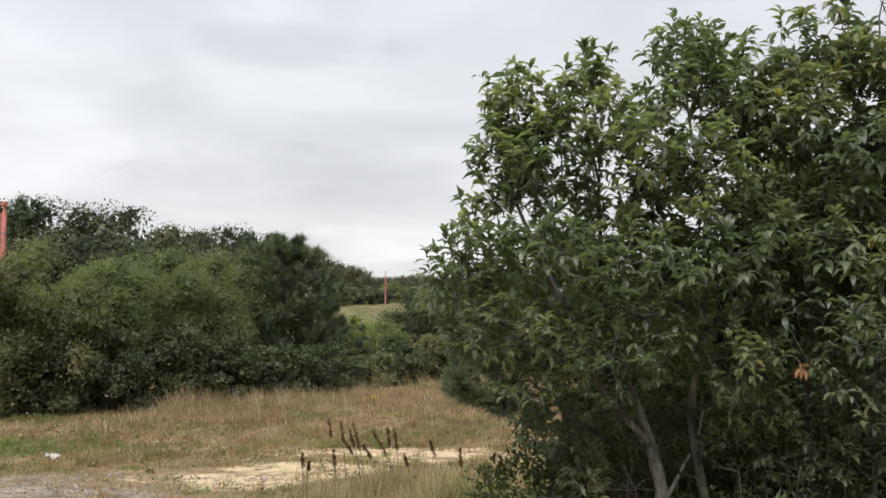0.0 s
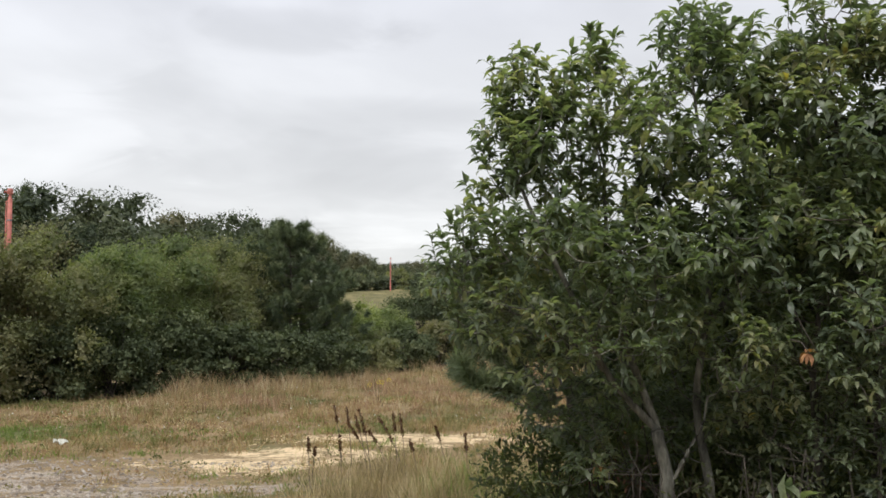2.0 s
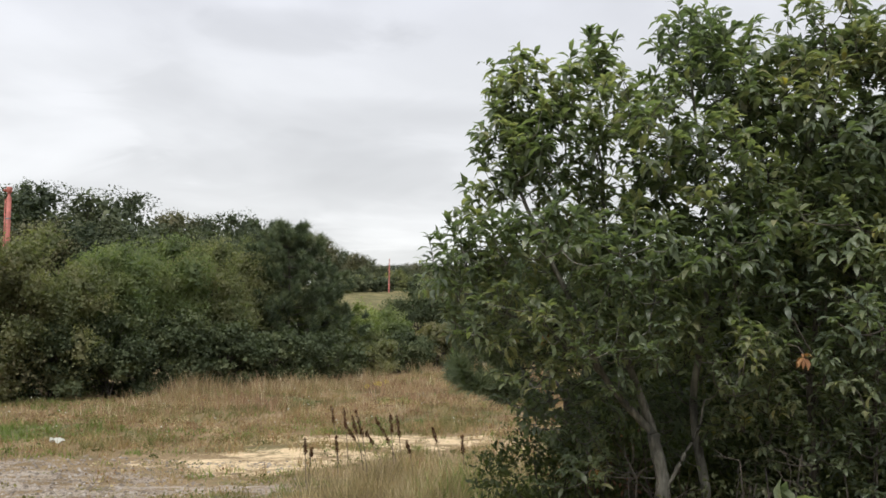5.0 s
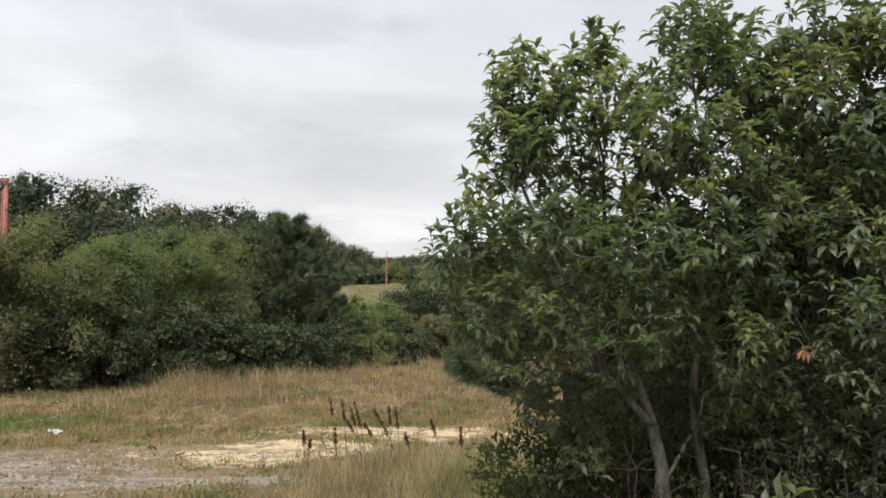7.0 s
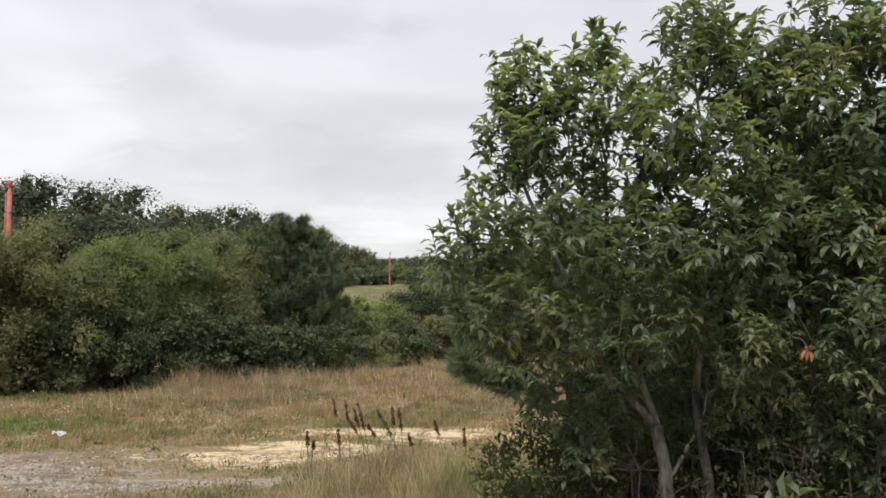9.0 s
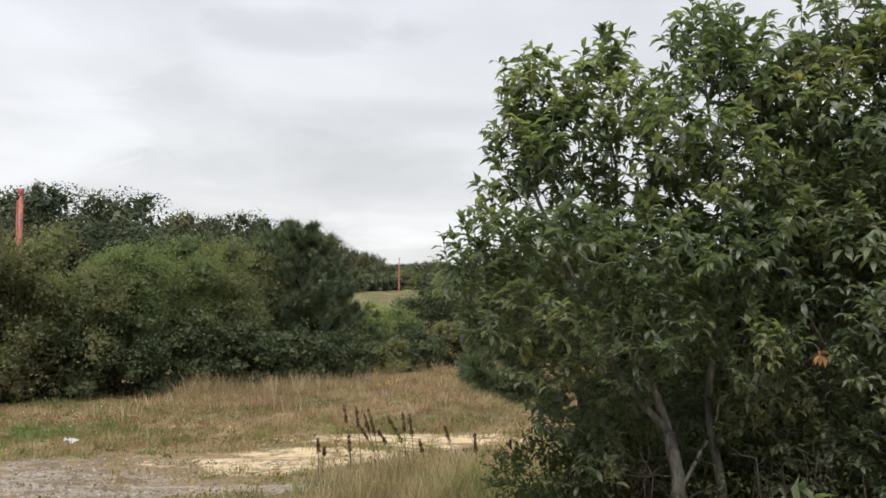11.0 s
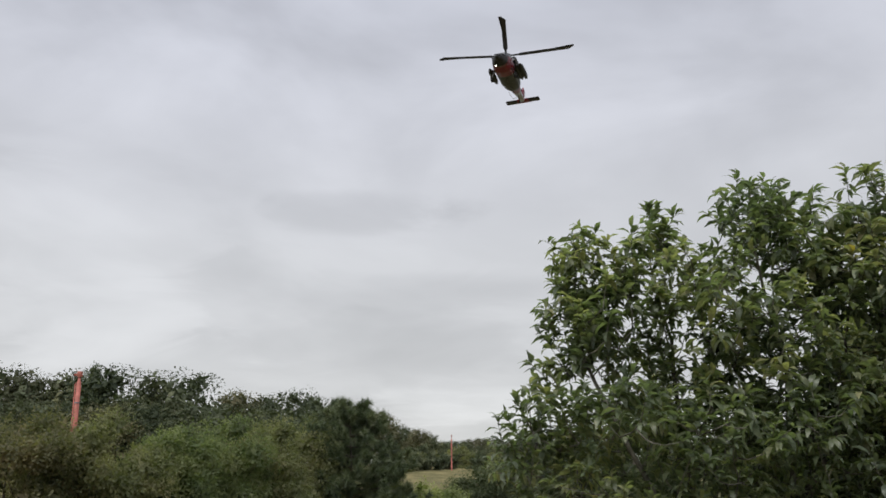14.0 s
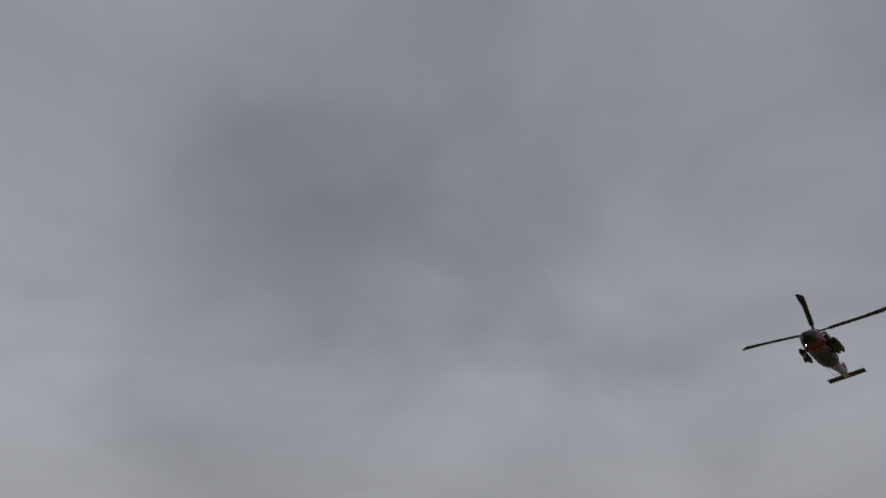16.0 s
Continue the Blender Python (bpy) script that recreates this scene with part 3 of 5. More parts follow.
# ---------------------------------------------------------------- trees
def grow(stems, clumps, twigs, seed, up_pull=0.5, spread=1.0, sprays=()):
    """Joins twig ends in leafy clumps to the stems by forking branches. Returns branch lines and twigs (base, tip)."""
    r = np.random.default_rng(seed)
    nodes = np.concatenate([smooth_line(s, 26)[8:] for s in stems])
    weights = np.array([c[3] * c[4] for c in clumps]) ** 0.75
    pick = r.choice(len(clumps), twigs, p=weights / weights.sum())
    c = np.array(clumps)[pick]
    d = unit(r.normal(size=(twigs, 3))) * (r.random((twigs, 1)) ** 0.4)
    ends = c[:, :3] + d * np.stack([c[:, 3], c[:, 3] * spread, c[:, 4]], 1)
    if len(sprays):
        ends = np.concatenate([ends, np.array(sprays)])
    order = np.argsort([np.min(np.linalg.norm(nodes - e, axis=1)) for e in ends])
    lines, shoots = [], []
    for e in ends[order]:
        off = e - nodes
        dist = np.linalg.norm(off, axis=1) + np.maximum(0, -off[:, 2]) * 0.8
        b = nodes[np.argmin(dist)]
        gap = np.linalg.norm(e - b)
        mid = (b + e) / 2 + np.array([0, 0, -0.08 * gap]) + r.normal(0, 0.05 * gap, 3)
        line = smooth_line([b, mid, e], 7)
        lines.append((line, gap))
        nodes = np.concatenate([nodes, line[2:]])
        way = unit(unit(e - b) * 0.6 + np.array([0, 0, up_pull]) + r.normal(0, 0.25, 3))
        shoots.append((e, e + way * r.uniform(0.1, 0.22)))
    return lines, np.array(shoots)


def leaves_on(shoots, per, size, seed):
    """Leaves set round each shoot: places, axes, sizes."""
    r = np.random.default_rng(seed)
    k = len(shoots)
    t = r.random((k, per)) ** 0.6
    a, b = shoots[:, 0], shoots[:, 1]
    way = unit(b - a)
    p = a[:, None] + (b - a)[:, None] * (t[..., None] * 1.15 - 0.15)
    flank = unit(np.cross(way, np.array([0, 0, 1.0]) + r.normal(0, 0.15, (k, 3))))
    turn_sign = np.where(np.arange(per) % 2, 1.0, -1.0)
    spin = (np.arange(per) * 2.4)[None] + r.uniform(0, 6.28, (k, 1)) + r.normal(0, 0.25, (k, per))
    out_way = unit(0.75 * np.stack([np.cos(spin), np.sin(spin), np.zeros_like(spin)], -1) + 0.75 * flank[:, None] * turn_sign[None, :, None])
    lift = r.normal(0.0, 0.3, (k, 1, 1)) - 0.3 * (1 - t[..., None])
    along = unit(out_way + way[:, None] * (0.15 + 0.75 * t[..., None] ** 2) + np.array([0, 0, 1.0]) * lift + np.array([0.12, 0, 0]) + r.normal(0, 0.22, (k, per, 3)))
    facing = unit(np.array([0, 0, 1.0]) + r.normal(0, 0.26, (k, per, 3)) + out_way * 0.25)
    s = size * r.uniform(0.65, 1.2, (k, per)) * (1.1 - 0.3 * t) * np.clip(0.72 + 0.4 * (p[..., 2] - 1.3), 0.72, 1.04)
    return p.reshape(-1, 3), bases(along.reshape(-1, 3), facing.reshape(-1, 3)), s.ravel()


def near_tree(name, label, stems, thick, clumps, twigs, per, leaf, seed, mats, singles=140, group="", sprays=()):
    base = np.array(stems[0][0])
    base[2] = float(ground_z(base[0], base[1]))
    root = anchor(name, base, label, "tree", group)
    for s, (r0, r1) in zip(stems, thick):
        line = smooth_line(s, 22)
        if line[0][2] < 0.3:
            line[0][2] = base[2] - 0.05
        wob = np.random.default_rng(seed + len(s)).normal(0, 0.0035, line.shape)
        girth = np.linspace(r0, r1, len(line)) * (1 + 0.3 * np.exp(-np.arange(len(line)) / 3.0) * (r0 > 0.025)) * np.random.default_rng(seed + 7).uniform(0.93, 1.1, len(line))
        v, f = tube(line + wob - base, girth, 10)
        piece("trunk" if s[0][2] < 0.3 else "limb", v, f, mats[1], root, smooth=True)
    lines, shoots = grow(stems, clumps, twigs, seed, spread=1.5, sprays=sprays)
    heap = Heap()
    long_ones = np.argsort([-gap for _, gap in lines])[:40]
    for i, (line, gap) in enumerate(lines):
        t = tube(line - base, np.linspace(0.003 + 0.008 * min(gap, 1.0), 0.0025, len(line)), 5)
        if i in long_ones:
            piece("branch", *t, mats[1], root, smooth=True)
        else:
            heap.add(*t)
    for a, b in shoots:
        heap.add(*tube(np.array([a, (a + b) / 2, b]) - base, [0.0028, 0.002, 0.001], 3))
    heap.link("twigwork", mats[1], root, "thin grey forking twigs", True, "stuff")
    p, basis, s = leaves_on(shoots, per, leaf, seed + 5)
    p = p - base
    front = np.argsort(p[:, 1] + 0.3 * np.sin(p[:, 0] * 9))[:singles]
    rest = np.ones(len(p), bool)
    rest[front] = False
    heap = Heap()
    heap.many(LEAF, LEAF_T, LEAF_Q, p[rest], basis[rest], s[rest])
    heap.link("crown", mats[0], root, "green drooping cherry leaves", kind="stuff")
    return root, p[front], basis[front], s[front]


LEAF_MESH = make_mesh("leaf", LEAF, [LEAF_T, LEAF_Q], M_CHERRY_ONE)


def single_leaves(root, p, basis, s):
    for q, b, k in zip(p, basis, s):
        ob = new("leaf", LEAF_MESH)
        ob.parent = root
        ob.matrix_basis = Matrix.LocRotScale(Vector(q), Matrix([list(row) for row in b]).to_quaternion(), (k, k, k))


MAIN_STEMS = [
    [(1.25, 5.0, -0.4), (1.24, 5.0, 0.2), (1.24, 5.0, 0.62), (1.19, 5.0, 0.92)],
    [(1.19, 5.0, 0.92), (0.9, 4.9, 1.25), (0.71, 4.85, 1.65), (0.47, 4.9, 2.17), (0.38, 5.0, 2.5), (0.38, 5.0, 3.0)],
    [(1.19, 5.0, 0.92), (1.07, 5.05, 1.3), (0.95, 5.1, 1.8), (0.92, 5.1, 2.43), (0.85, 5.2, 2.95)],
    [(1.55, 5.1, -0.4), (1.53, 5.1, 0.2), (1.51, 5.1, 0.61), (1.44, 5.1, 1.06), (1.51, 5.1, 1.52), (1.56, 5.1, 2.26), (1.49, 5.1, 2.7), (1.43, 5.1, 3.13)],
    [(1.51, 5.1, 1.52), (1.72, 5.1, 1.79), (1.90, 5.2, 2.2), (1.81, 5.3, 2.7), (1.77, 5.3, 3.1)],
    [(0.9, 4.9, 1.25), (0.6, 4.9, 1.5), (0.35, 4.95, 1.6), (0.05, 5.0, 1.75)],
    [(1.24, 5.0, 0.6), (1.33, 4.97, 0.76), (1.43, 4.95, 0.96), (1.47, 4.95, 1.12)],
]
MAIN_THICK = [(0.045, 0.036), (0.021, 0.005), (0.025, 0.005), (0.033, 0.006), (0.017, 0.005), (0.011, 0.004), (0.014, 0.005)]
MAIN_CLUMPS = [
    (0.38, 5.00, 2.92, 0.06, 0.15), (0.41, 5.0, 2.66, 0.12, 0.14), (0.64, 5.0, 2.76, 0.14, 0.13), (0.38, 4.95, 2.42, 0.16, 0.2), (0.62, 5.00, 2.5, 0.29, 0.26), (0.88, 5.20, 3.0, 0.13, 0.23), (1.08, 5.00, 2.61, 0.36, 0.34),
    (1.43, 5.10, 3.04, 0.22, 0.28), (1.76, 5.30, 3.06, 0.24, 0.25), (1.47, 5.00, 2.38, 0.37, 0.33), (0.28, 4.90, 1.95, 0.3, 0.17),
    (0.07, 5.00, 1.76, 0.18, 0.13), (0.34, 5.00, 1.59, 0.36, 0.22), (0.75, 4.80, 1.92, 0.38, 0.27), (1.11, 4.90, 1.78, 0.42, 0.32),
    (1.59, 5.00, 1.88, 0.39, 0.33), (0.57, 5.00, 1.30, 0.29, 0.16), (1.0, 5.40, 2.1, 0.42, 0.3), (1.33, 5.30, 1.40, 0.38, 0.18),
    (0.74, 4.75, 1.45, 0.27, 0.2), (1.08, 4.72, 1.42, 0.25, 0.2), (1.55, 4.75, 1.36, 0.28, 0.2), (0.22, 5.0, 1.45, 0.2, 0.12),
    (0.62, 5.15, 1.05, 0.22, 0.2), (0.98, 5.25, 1.05, 0.24, 0.22), (1.42, 5.35, 0.95, 0.28, 0.26), (0.85, 5.1, 0.72, 0.24, 0.18)]
MAIN_SPRAYS = [(0.23, 5.0, 2.56), (0.27, 5.0, 2.47), (0.3, 5.0, 2.62), (0.24, 5.0, 2.3), (0.22, 5.0, 2.22), (-0.02, 5.0, 1.84), (0.02, 5.0, 1.9), (0.06, 5.0, 1.83), (0.35, 5.0, 2.98), (0.44, 5.0, 2.95), (0.32, 5.0, 2.84), (0.4, 5.0, 3.03), (0.68, 5.0, 2.94), (0.78, 5.0, 3.02), (0.84, 5.0, 3.12), (0.92, 5.1, 3.14), (1.38, 5.1, 3.26), (1.5, 5.1, 3.24),
               (0.44, 4.5, 1.62), (0.5, 4.45, 1.55), (0.9, 4.55, 1.2), (0.68, 4.6, 1.33)]
SIDE_STEMS = [
    [(2.20, 5.2, -0.4), (2.20, 5.2, 0.1), (2.19, 5.2, 0.66), (2.17, 5.2, 1.19), (2.26, 5.2, 1.79), (2.41, 5.2, 2.27), (2.33, 5.2, 2.89), (2.30, 5.2, 3.35)],
    [(2.38, 5.1, -0.4), (2.40, 5.1, 0.1), (2.47, 5.1, 0.68), (2.46, 5.0, 1.2), (2.57, 5.0, 1.92), (2.57, 5.0, 2.68), (2.58, 5.0, 3.4)],
    [(2.17, 5.2, 1.19), (2.09, 5.3, 1.66), (1.95, 5.3, 2.14), (2.08, 5.3, 2.92)],
    [(2.46, 5.0, 1.2), (2.7, 4.9, 1.8), (2.85, 5.0, 2.9)],
]
SIDE_THICK = [(0.027, 0.005), (0.027, 0.005), (0.015, 0.005), (0.016, 0.005)]
SIDE_CLUMPS = [
    (2.05, 5.20, 2.74, 0.31, 0.34), (2.31, 5.20, 3.14, 0.28, 0.34), (2.56, 5.00, 3.2, 0.28, 0.42), (2.40, 5.00, 2.51, 0.36, 0.49),
    (2.08, 5.00, 2.01, 0.39, 0.36), (2.32, 4.70, 1.78, 0.31, 0.43), (1.96, 4.90, 1.40, 0.32, 0.22), (2.84, 5.00, 2.85, 0.36, 0.65),
    (2.72, 4.80, 1.90, 0.38, 0.63), (1.95, 3.95, 1.52, 0.16, 0.1), (2.31, 4.60, 1.30, 0.33, 0.27), (1.98, 5.40, 2.2, 0.32, 0.3),
    (2.55, 5.5, 2.1, 0.4, 0.36), (2.15, 5.5, 1.85, 0.34, 0.26),
    (1.8, 5.2, 1.05, 0.26, 0.25), (2.2, 4.9, 0.95, 0.26, 0.26), (2.6, 5.0, 1.1, 0.3, 0.3), (1.95, 5.3, 0.65, 0.26, 0.2), (2.4, 4.8, 0.6, 0.25, 0.2)]
SIDE_SPRAYS = [(2.29, 4.6, 1.47), (2.34, 4.55, 1.4), (1.78, 4.5, 1.62), (2.1, 4.5, 1.55), (2.2, 4.5, 1.75)]
main_tree = near_tree("cherry_tree", "leafy forked cherry tree with grey trunks and drooping green leaves", MAIN_STEMS, MAIN_THICK,
                      MAIN_CLUMPS, 1060, 16, 0.1, 21, (M_CHERRY, M_BARK), sprays=MAIN_SPRAYS, group="cherry trees by the field")
side_tree = near_tree("cherry_tree", "leafy cherry tree with dense foliage darkened for shade and slender trunks", SIDE_STEMS, SIDE_THICK,
                      SIDE_CLUMPS, 1060, 16, 0.103, 33, (M_CHERRY_SHADED, M_BARK_DARK), sprays=SIDE_SPRAYS, group="cherry trees by the field")


def shrub(name, label, base, height, width, leaves, leaf, mat, seed, clumps=14, depth=None, group="", category="shrub", stems=5, low=0.12, shape=LEAF, rise=0.75, lump_size=1.0, ragged=0.12, sides=5, core=2.2, poke=0.8, hollow=0.17, wave=0.35):
    """A bush or small tree: stems, side branches and a crown of leafy clumps with gaps."""
    r = np.random.default_rng(seed)
    depth = depth or width
    x, y = base
    root = anchor(name, (x, y, float(ground_z(x, y))), label, category, group)
    top_sp = height * r.uniform(0.7, 1.0, clumps)
    ang, rad = np.arange(clumps) * 2.4 + r.normal(0, 0.3, clumps), 0.45 + 0.5 * np.sqrt(r.random(clumps))
    zz = low * height + (0.87 * top_sp - low * height) * r.random(clumps) ** rise
    zz[:3] = height * np.array([0.87, 0.8, 0.74])
    bulge = np.sqrt(np.clip(1 - ((zz / height - 0.38) / 0.66) ** 2, 0.15, 1))
    cen = np.stack([np.cos(ang) * rad * width / 2 * bulge, np.sin(ang) * rad * depth / 2 * bulge, zz], 1)
    cen[:3, :2] *= 0.5
    size = lump_size * np.stack([width * r.uniform(0.12, 0.24, clumps), depth * r.uniform(0.12, 0.24, clumps), height * r.uniform(0.08, 0.16, clumps)], 1)
    heap = Heap()
    for i in range(stems):
        k = cen[i % clumps]
        foot = np.array([r.normal(0, width * 0.06), r.normal(0, depth * 0.06), -0.08])
        line = smooth_line([foot, foot * 0.5 + k * np.array([0.35, 0.35, 0.45]) + r.normal(0, 0.03 * width, 3), k], 10)
        v, f = tube(line, np.linspace(0.011 * height, min(0.008, 0.003 * height), 10), 6)
        piece("stem", v, f, M_BARK_DARK, root, smooth=True)
    mids = np.array([0, 0, 0.3 * height])
    for k in cen:
        a = mids * r.uniform(0.5, 1.5)
        heap.add(*tube(smooth_line([a, (a + k) / 2 + r.normal(0, 0.04 * width, 3), k], 6), np.linspace(0.004 * height + 0.003, 0.004, 6), sides))
    heap.link("twigwork", M_BARK_DARK, root, smooth=True, kind="stuff")
    which = r.integers(0, clumps, leaves)
    d = unit(r.normal(size=(leaves, 3)) + np.array([0, 0, 0.3]))
    shell = r.random((leaves, 1)) ** hollow
    lump = 1 + wave * np.sin(d[:, :1] * 5 + which[:, None]) * np.sin(d[:, 1:2] * 6 + 2 * which[:, None]) + ragged * r.normal(size=(leaves, 1))
    p = cen[which] + d * shell * lump * size[which]
    p0 = p[:, 2].copy()
    p[:, 2] *= height / np.percentile(p0, 99.6)
    p[:, 2] = np.maximum(p[:, 2], 0.03)
    along = unit(d * poke + r.normal(0, 0.6, (leaves, 3)) + np.array([0, 0, 0.05]))
    facing = unit(d + np.array([0, 0, 0.8]) + r.normal(0, 0.4, (leaves, 3)))
    heap = Heap()
    s = leaf * r.uniform(0.6, 1.3, leaves)
    if shape is LEAF:
        heap.many(LEAF, LEAF_T, LEAF_Q, p, bases(along, facing), s)
    else:
        heap.many(FLAKE, FLAKE_T, [], p, bases(along, facing), s)
        m = leaves // 6
        k = r.integers(0, clumps, m)
        d = unit(r.normal(size=(m, 3)))
        q = cen[k] * np.array([0.9, 0.9, 1.0]) + d * r.random((m, 1)) ** 0.5 * size[k] * 0.62
        q[:, 2] = np.clip(q[:, 2] * height / np.percentile(p0, 99.6), 0.05, height * 0.93)
        heap.many(FLAKE, FLAKE_T, [], q, bases(r.normal(size=(m, 3)), d + np.array([0, 0, 0.6])), core * leaf * r.uniform(0.7, 1.3, m))
    heap.link("crown", mat, root, kind="stuff")
    return root


# thicket behind and below the cherry trees
shrub("thicket_shrub", "dense dark green shrub behind the cherry trunks", (1.8, 7.6), 1.65, 1.5, 5200, 0.085, M_DARK, 41, 18, shape=FLAKE, group="shrubs under the cherry trees")
shrub("thicket_shrub", "dense dark green shrub behind the cherry trunks", (2.6, 7.4), 2.3, 1.9, 5600, 0.085, M_DARK, 42, 18, shape=FLAKE, group="shrubs under the cherry trees")
shrub("thicket_shrub", "dense dark green shrub behind the cherry trunks", (3.7, 7.0), 2.9, 2.0, 5600, 0.09, M_DARK, 43, 18, shape=FLAKE, group="shrubs under the cherry trees")
shrub("thicket_shrub", "tall dark green shrub behind the cherry trunks", (3.25, 6.7), 3.5, 2.2, 10500, 0.1, M_DARK, 47, 22, shape=FLAKE, group="shrubs under the cherry trees")
shrub("thicket_shrub", "tall dark green shrub behind the cherry trunks", (2.35, 7.3), 2.8, 2.2, 9500, 0.1, M_DARK, 53, 22, shape=FLAKE, group="shrubs under the cherry trees")
shrub("thicket_shrub", "dark green shrub among the cherry trunks", (1.75, 6.5), 1.7, 1.3, 5200, 0.062, M_DARK, 48, 18, group="shrubs under the cherry trees")
shrub("thicket_shrub", "dark green shrub among the cherry trunks", (2.5, 6.2), 1.9, 1.3, 5200, 0.062, M_DARK, 49, 18, group="shrubs under the cherry trees")
shrub("thicket_shrub", "dark green shrub among the cherry trunks", (1.0, 6.2), 1.4, 1.0, 4000, 0.06, M_DARK, 50, 18, group="shrubs under the cherry trees")
shrub("dry_shrub", "brown withering shrub under the cherry tree", (1.0, 5.75), 1.35, 0.9, 420, 0.042, M_BROWN_WEED, 54, 14, group="shrubs under the cherry trees")
shrub("dry_shrub", "yellowing leafy shrub under the cherry tree", (1.9, 5.2), 1.15, 0.7, 700, 0.05, M_UNDER, 55, 12, group="shrubs under the cherry trees")
shrub("cherry_sapling", "pale green cherry sapling with drooping leaves", (1.46, 3.75), 1.2, 0.5, 130, 0.13, M_CHERRY, 51, 6, stems=3, low=0.5)
shrub("cherry_sapling", "pale green cherry sapling with drooping leaves", (1.75, 3.8), 1.1, 0.5, 120, 0.13, M_CHERRY, 52, 6, stems=3, low=0.5)
shrub("thicket_shrub", "low dark green shrub at the cherry tree's foot", (0.72, 5.7), 1.38, 0.95, 6000, 0.05, M_UNDER, 44, 18, group="shrubs under the cherry trees")
shrub("thicket_shrub", "yellow-green leafy shrub at the cherry tree's foot", (1.95, 5.6), 1.35, 1.0, 2600, 0.075, M_UNDER, 45, 14, group="shrubs under the cherry trees")
shrub("thicket_shrub", "yellow-green leafy shrub at the cherry tree's foot", (2.55, 4.9), 1.3, 0.9, 2600, 0.08, M_UNDER, 46, 14, group="shrubs under the cherry trees")

for x, y, h, w, k in [(0.78, 4.85, 1.0, 0.6, 71), (1.0, 4.7, 0.85, 0.55, 75), (1.38, 4.8, 1.15, 0.5, 72), (1.85, 4.8, 1.45, 0.65, 73), (2.25, 4.7, 1.5, 0.7, 74)]:
    shrub("leafy_sprout", "small olive-green leafy sprouts around the cherry trunks", (x, y), h, w, 800, 0.042, M_SPROUT, k, 12, group="sprouts around the cherry trunks", lump_size=1.3)


def bare_shrub(x, y, height, spread, seed):
    """A leafless shrub: several thin stems that fork into fine grey twigs."""
    r = np.random.default_rng(seed)
    root = anchor("bare_shrub", (x, y, float(ground_z(x, y))), "leafless shrub of thin grey twigs under the cherry trees", "shrub", "bare shrubs under the cherry trees")
    fine = Heap()
    for i in range(5):
        a = r.uniform(0, 6.28)
        out = np.array([math.cos(a), 0.6 * math.sin(a), 0]) * spread * r.uniform(0.3, 1.0)
        tip = out + np.array([0, 0, height * r.uniform(0.65, 1.0)])
        line = smooth_line([(r.normal(0, 0.02), r.normal(0, 0.02), -0.04), out * 0.35 + np.array([r.normal(0, 0.03), 0, height * 0.4]), tip], 12)
        line = line + r.normal(0, 0.004, line.shape)
        v, f = tube(line, np.linspace(0.0075, 0.0025, 12), 6)
        piece("stem", v, f, M_TWIG, root, smooth=True)
        for k in range(7):
            p = line[r.integers(4, 12)]
            d = unit(np.array([r.normal(0, 1), r.normal(0, 0.7), r.uniform(0.1, 1.1)]))
            n = r.uniform(0.12, 0.34)
            q = p + d * n * 0.5 + r.normal(0, 0.02, 3)
            e = q + unit(d + r.normal(0, 0.35, 3)) * n * 0.5
            fine.add(*tube(np.array([p, q, e]), [0.0032, 0.0024, 0.0012], 5))
            fine.add(*tube(np.array([q, q + unit(d + r.normal(0, 0.8, 3)) * n * 0.4]), [0.002, 0.001], 4))
    fine.link("twigwork", M_TWIG, root, smooth=True, kind="stuff")


for n, (x, y, h, w) in enumerate([(1.02, 4.75, 1.15, 0.35), (1.42, 4.8, 1.2, 0.3), (1.75, 4.7, 1.3, 0.3), (0.8, 5.2, 1.0, 0.4), (1.3, 5.4, 1.5, 0.4), (2.05, 4.6, 1.2, 0.35)]):
    bare_shrub(x, y, h, w, 700 + n)


def dead_brush(x, y, height, width, seed, leaves):
    """A tangle of bare brown twigs with a few withered leaves."""
    r = np.random.default_rng(seed)
    root = anchor("dead_brush", (x, y, float(ground_z(x, y))), "tangle of bare brown twigs with withered leaves", "shrub", "dead brush under the cherry trees")
    heap, tips = Heap(), []
    for i in range(16):
        a, q = r.uniform(0, 6.28), r.uniform(0.5, 1.3)
        tip = np.array([math.cos(a) * width / 2 * q, math.sin(a) * width / 2 * q, height * r.uniform(0.4, 1.0)])
        line = smooth_line([tip * np.array([0.2, 0.2, 0]), tip * np.array([0.35, 0.35, 0.6]) + r.normal(0, 0.09, 3), tip * np.array([0.8, 0.8, 0.85]) + r.normal(0, 0.05, 3), tip], 10)
        t = tube(line, np.linspace(0.006, 0.0015, 10), 5)
        if i < 6:
            piece("stem", *t, M_STEM, root, smooth=True)
        else:
            heap.add(*t)
        for k in (4, 6):
            side = line[k] + r.normal(0, 0.12, 3)
            heap.add(*tube([line[k], (line[k] + side) / 2 + r.normal(0, 0.01, 3), side], [0.003, 0.002, 0.001], 4))
            tips.append(side)
        tips.append(tip)
    heap.link("twigwork", M_STEM, root, smooth=True, kind="stuff")
    tips = np.array(tips)
    p = tips[r.integers(0, len(tips), leaves)]
    d = unit(r.normal(size=(leaves, 3)) - np.array([0, 0, 0.5]))
    heap = Heap()
    heap.many(LEAF, LEAF_T, LEAF_Q, p, bases(d, r.normal(size=(leaves, 3))), r.uniform(0.03, 0.06, leaves))
    heap.link("withered_leaves", M_DEAD, root, "curled orange-brown leaves", kind="stuff")


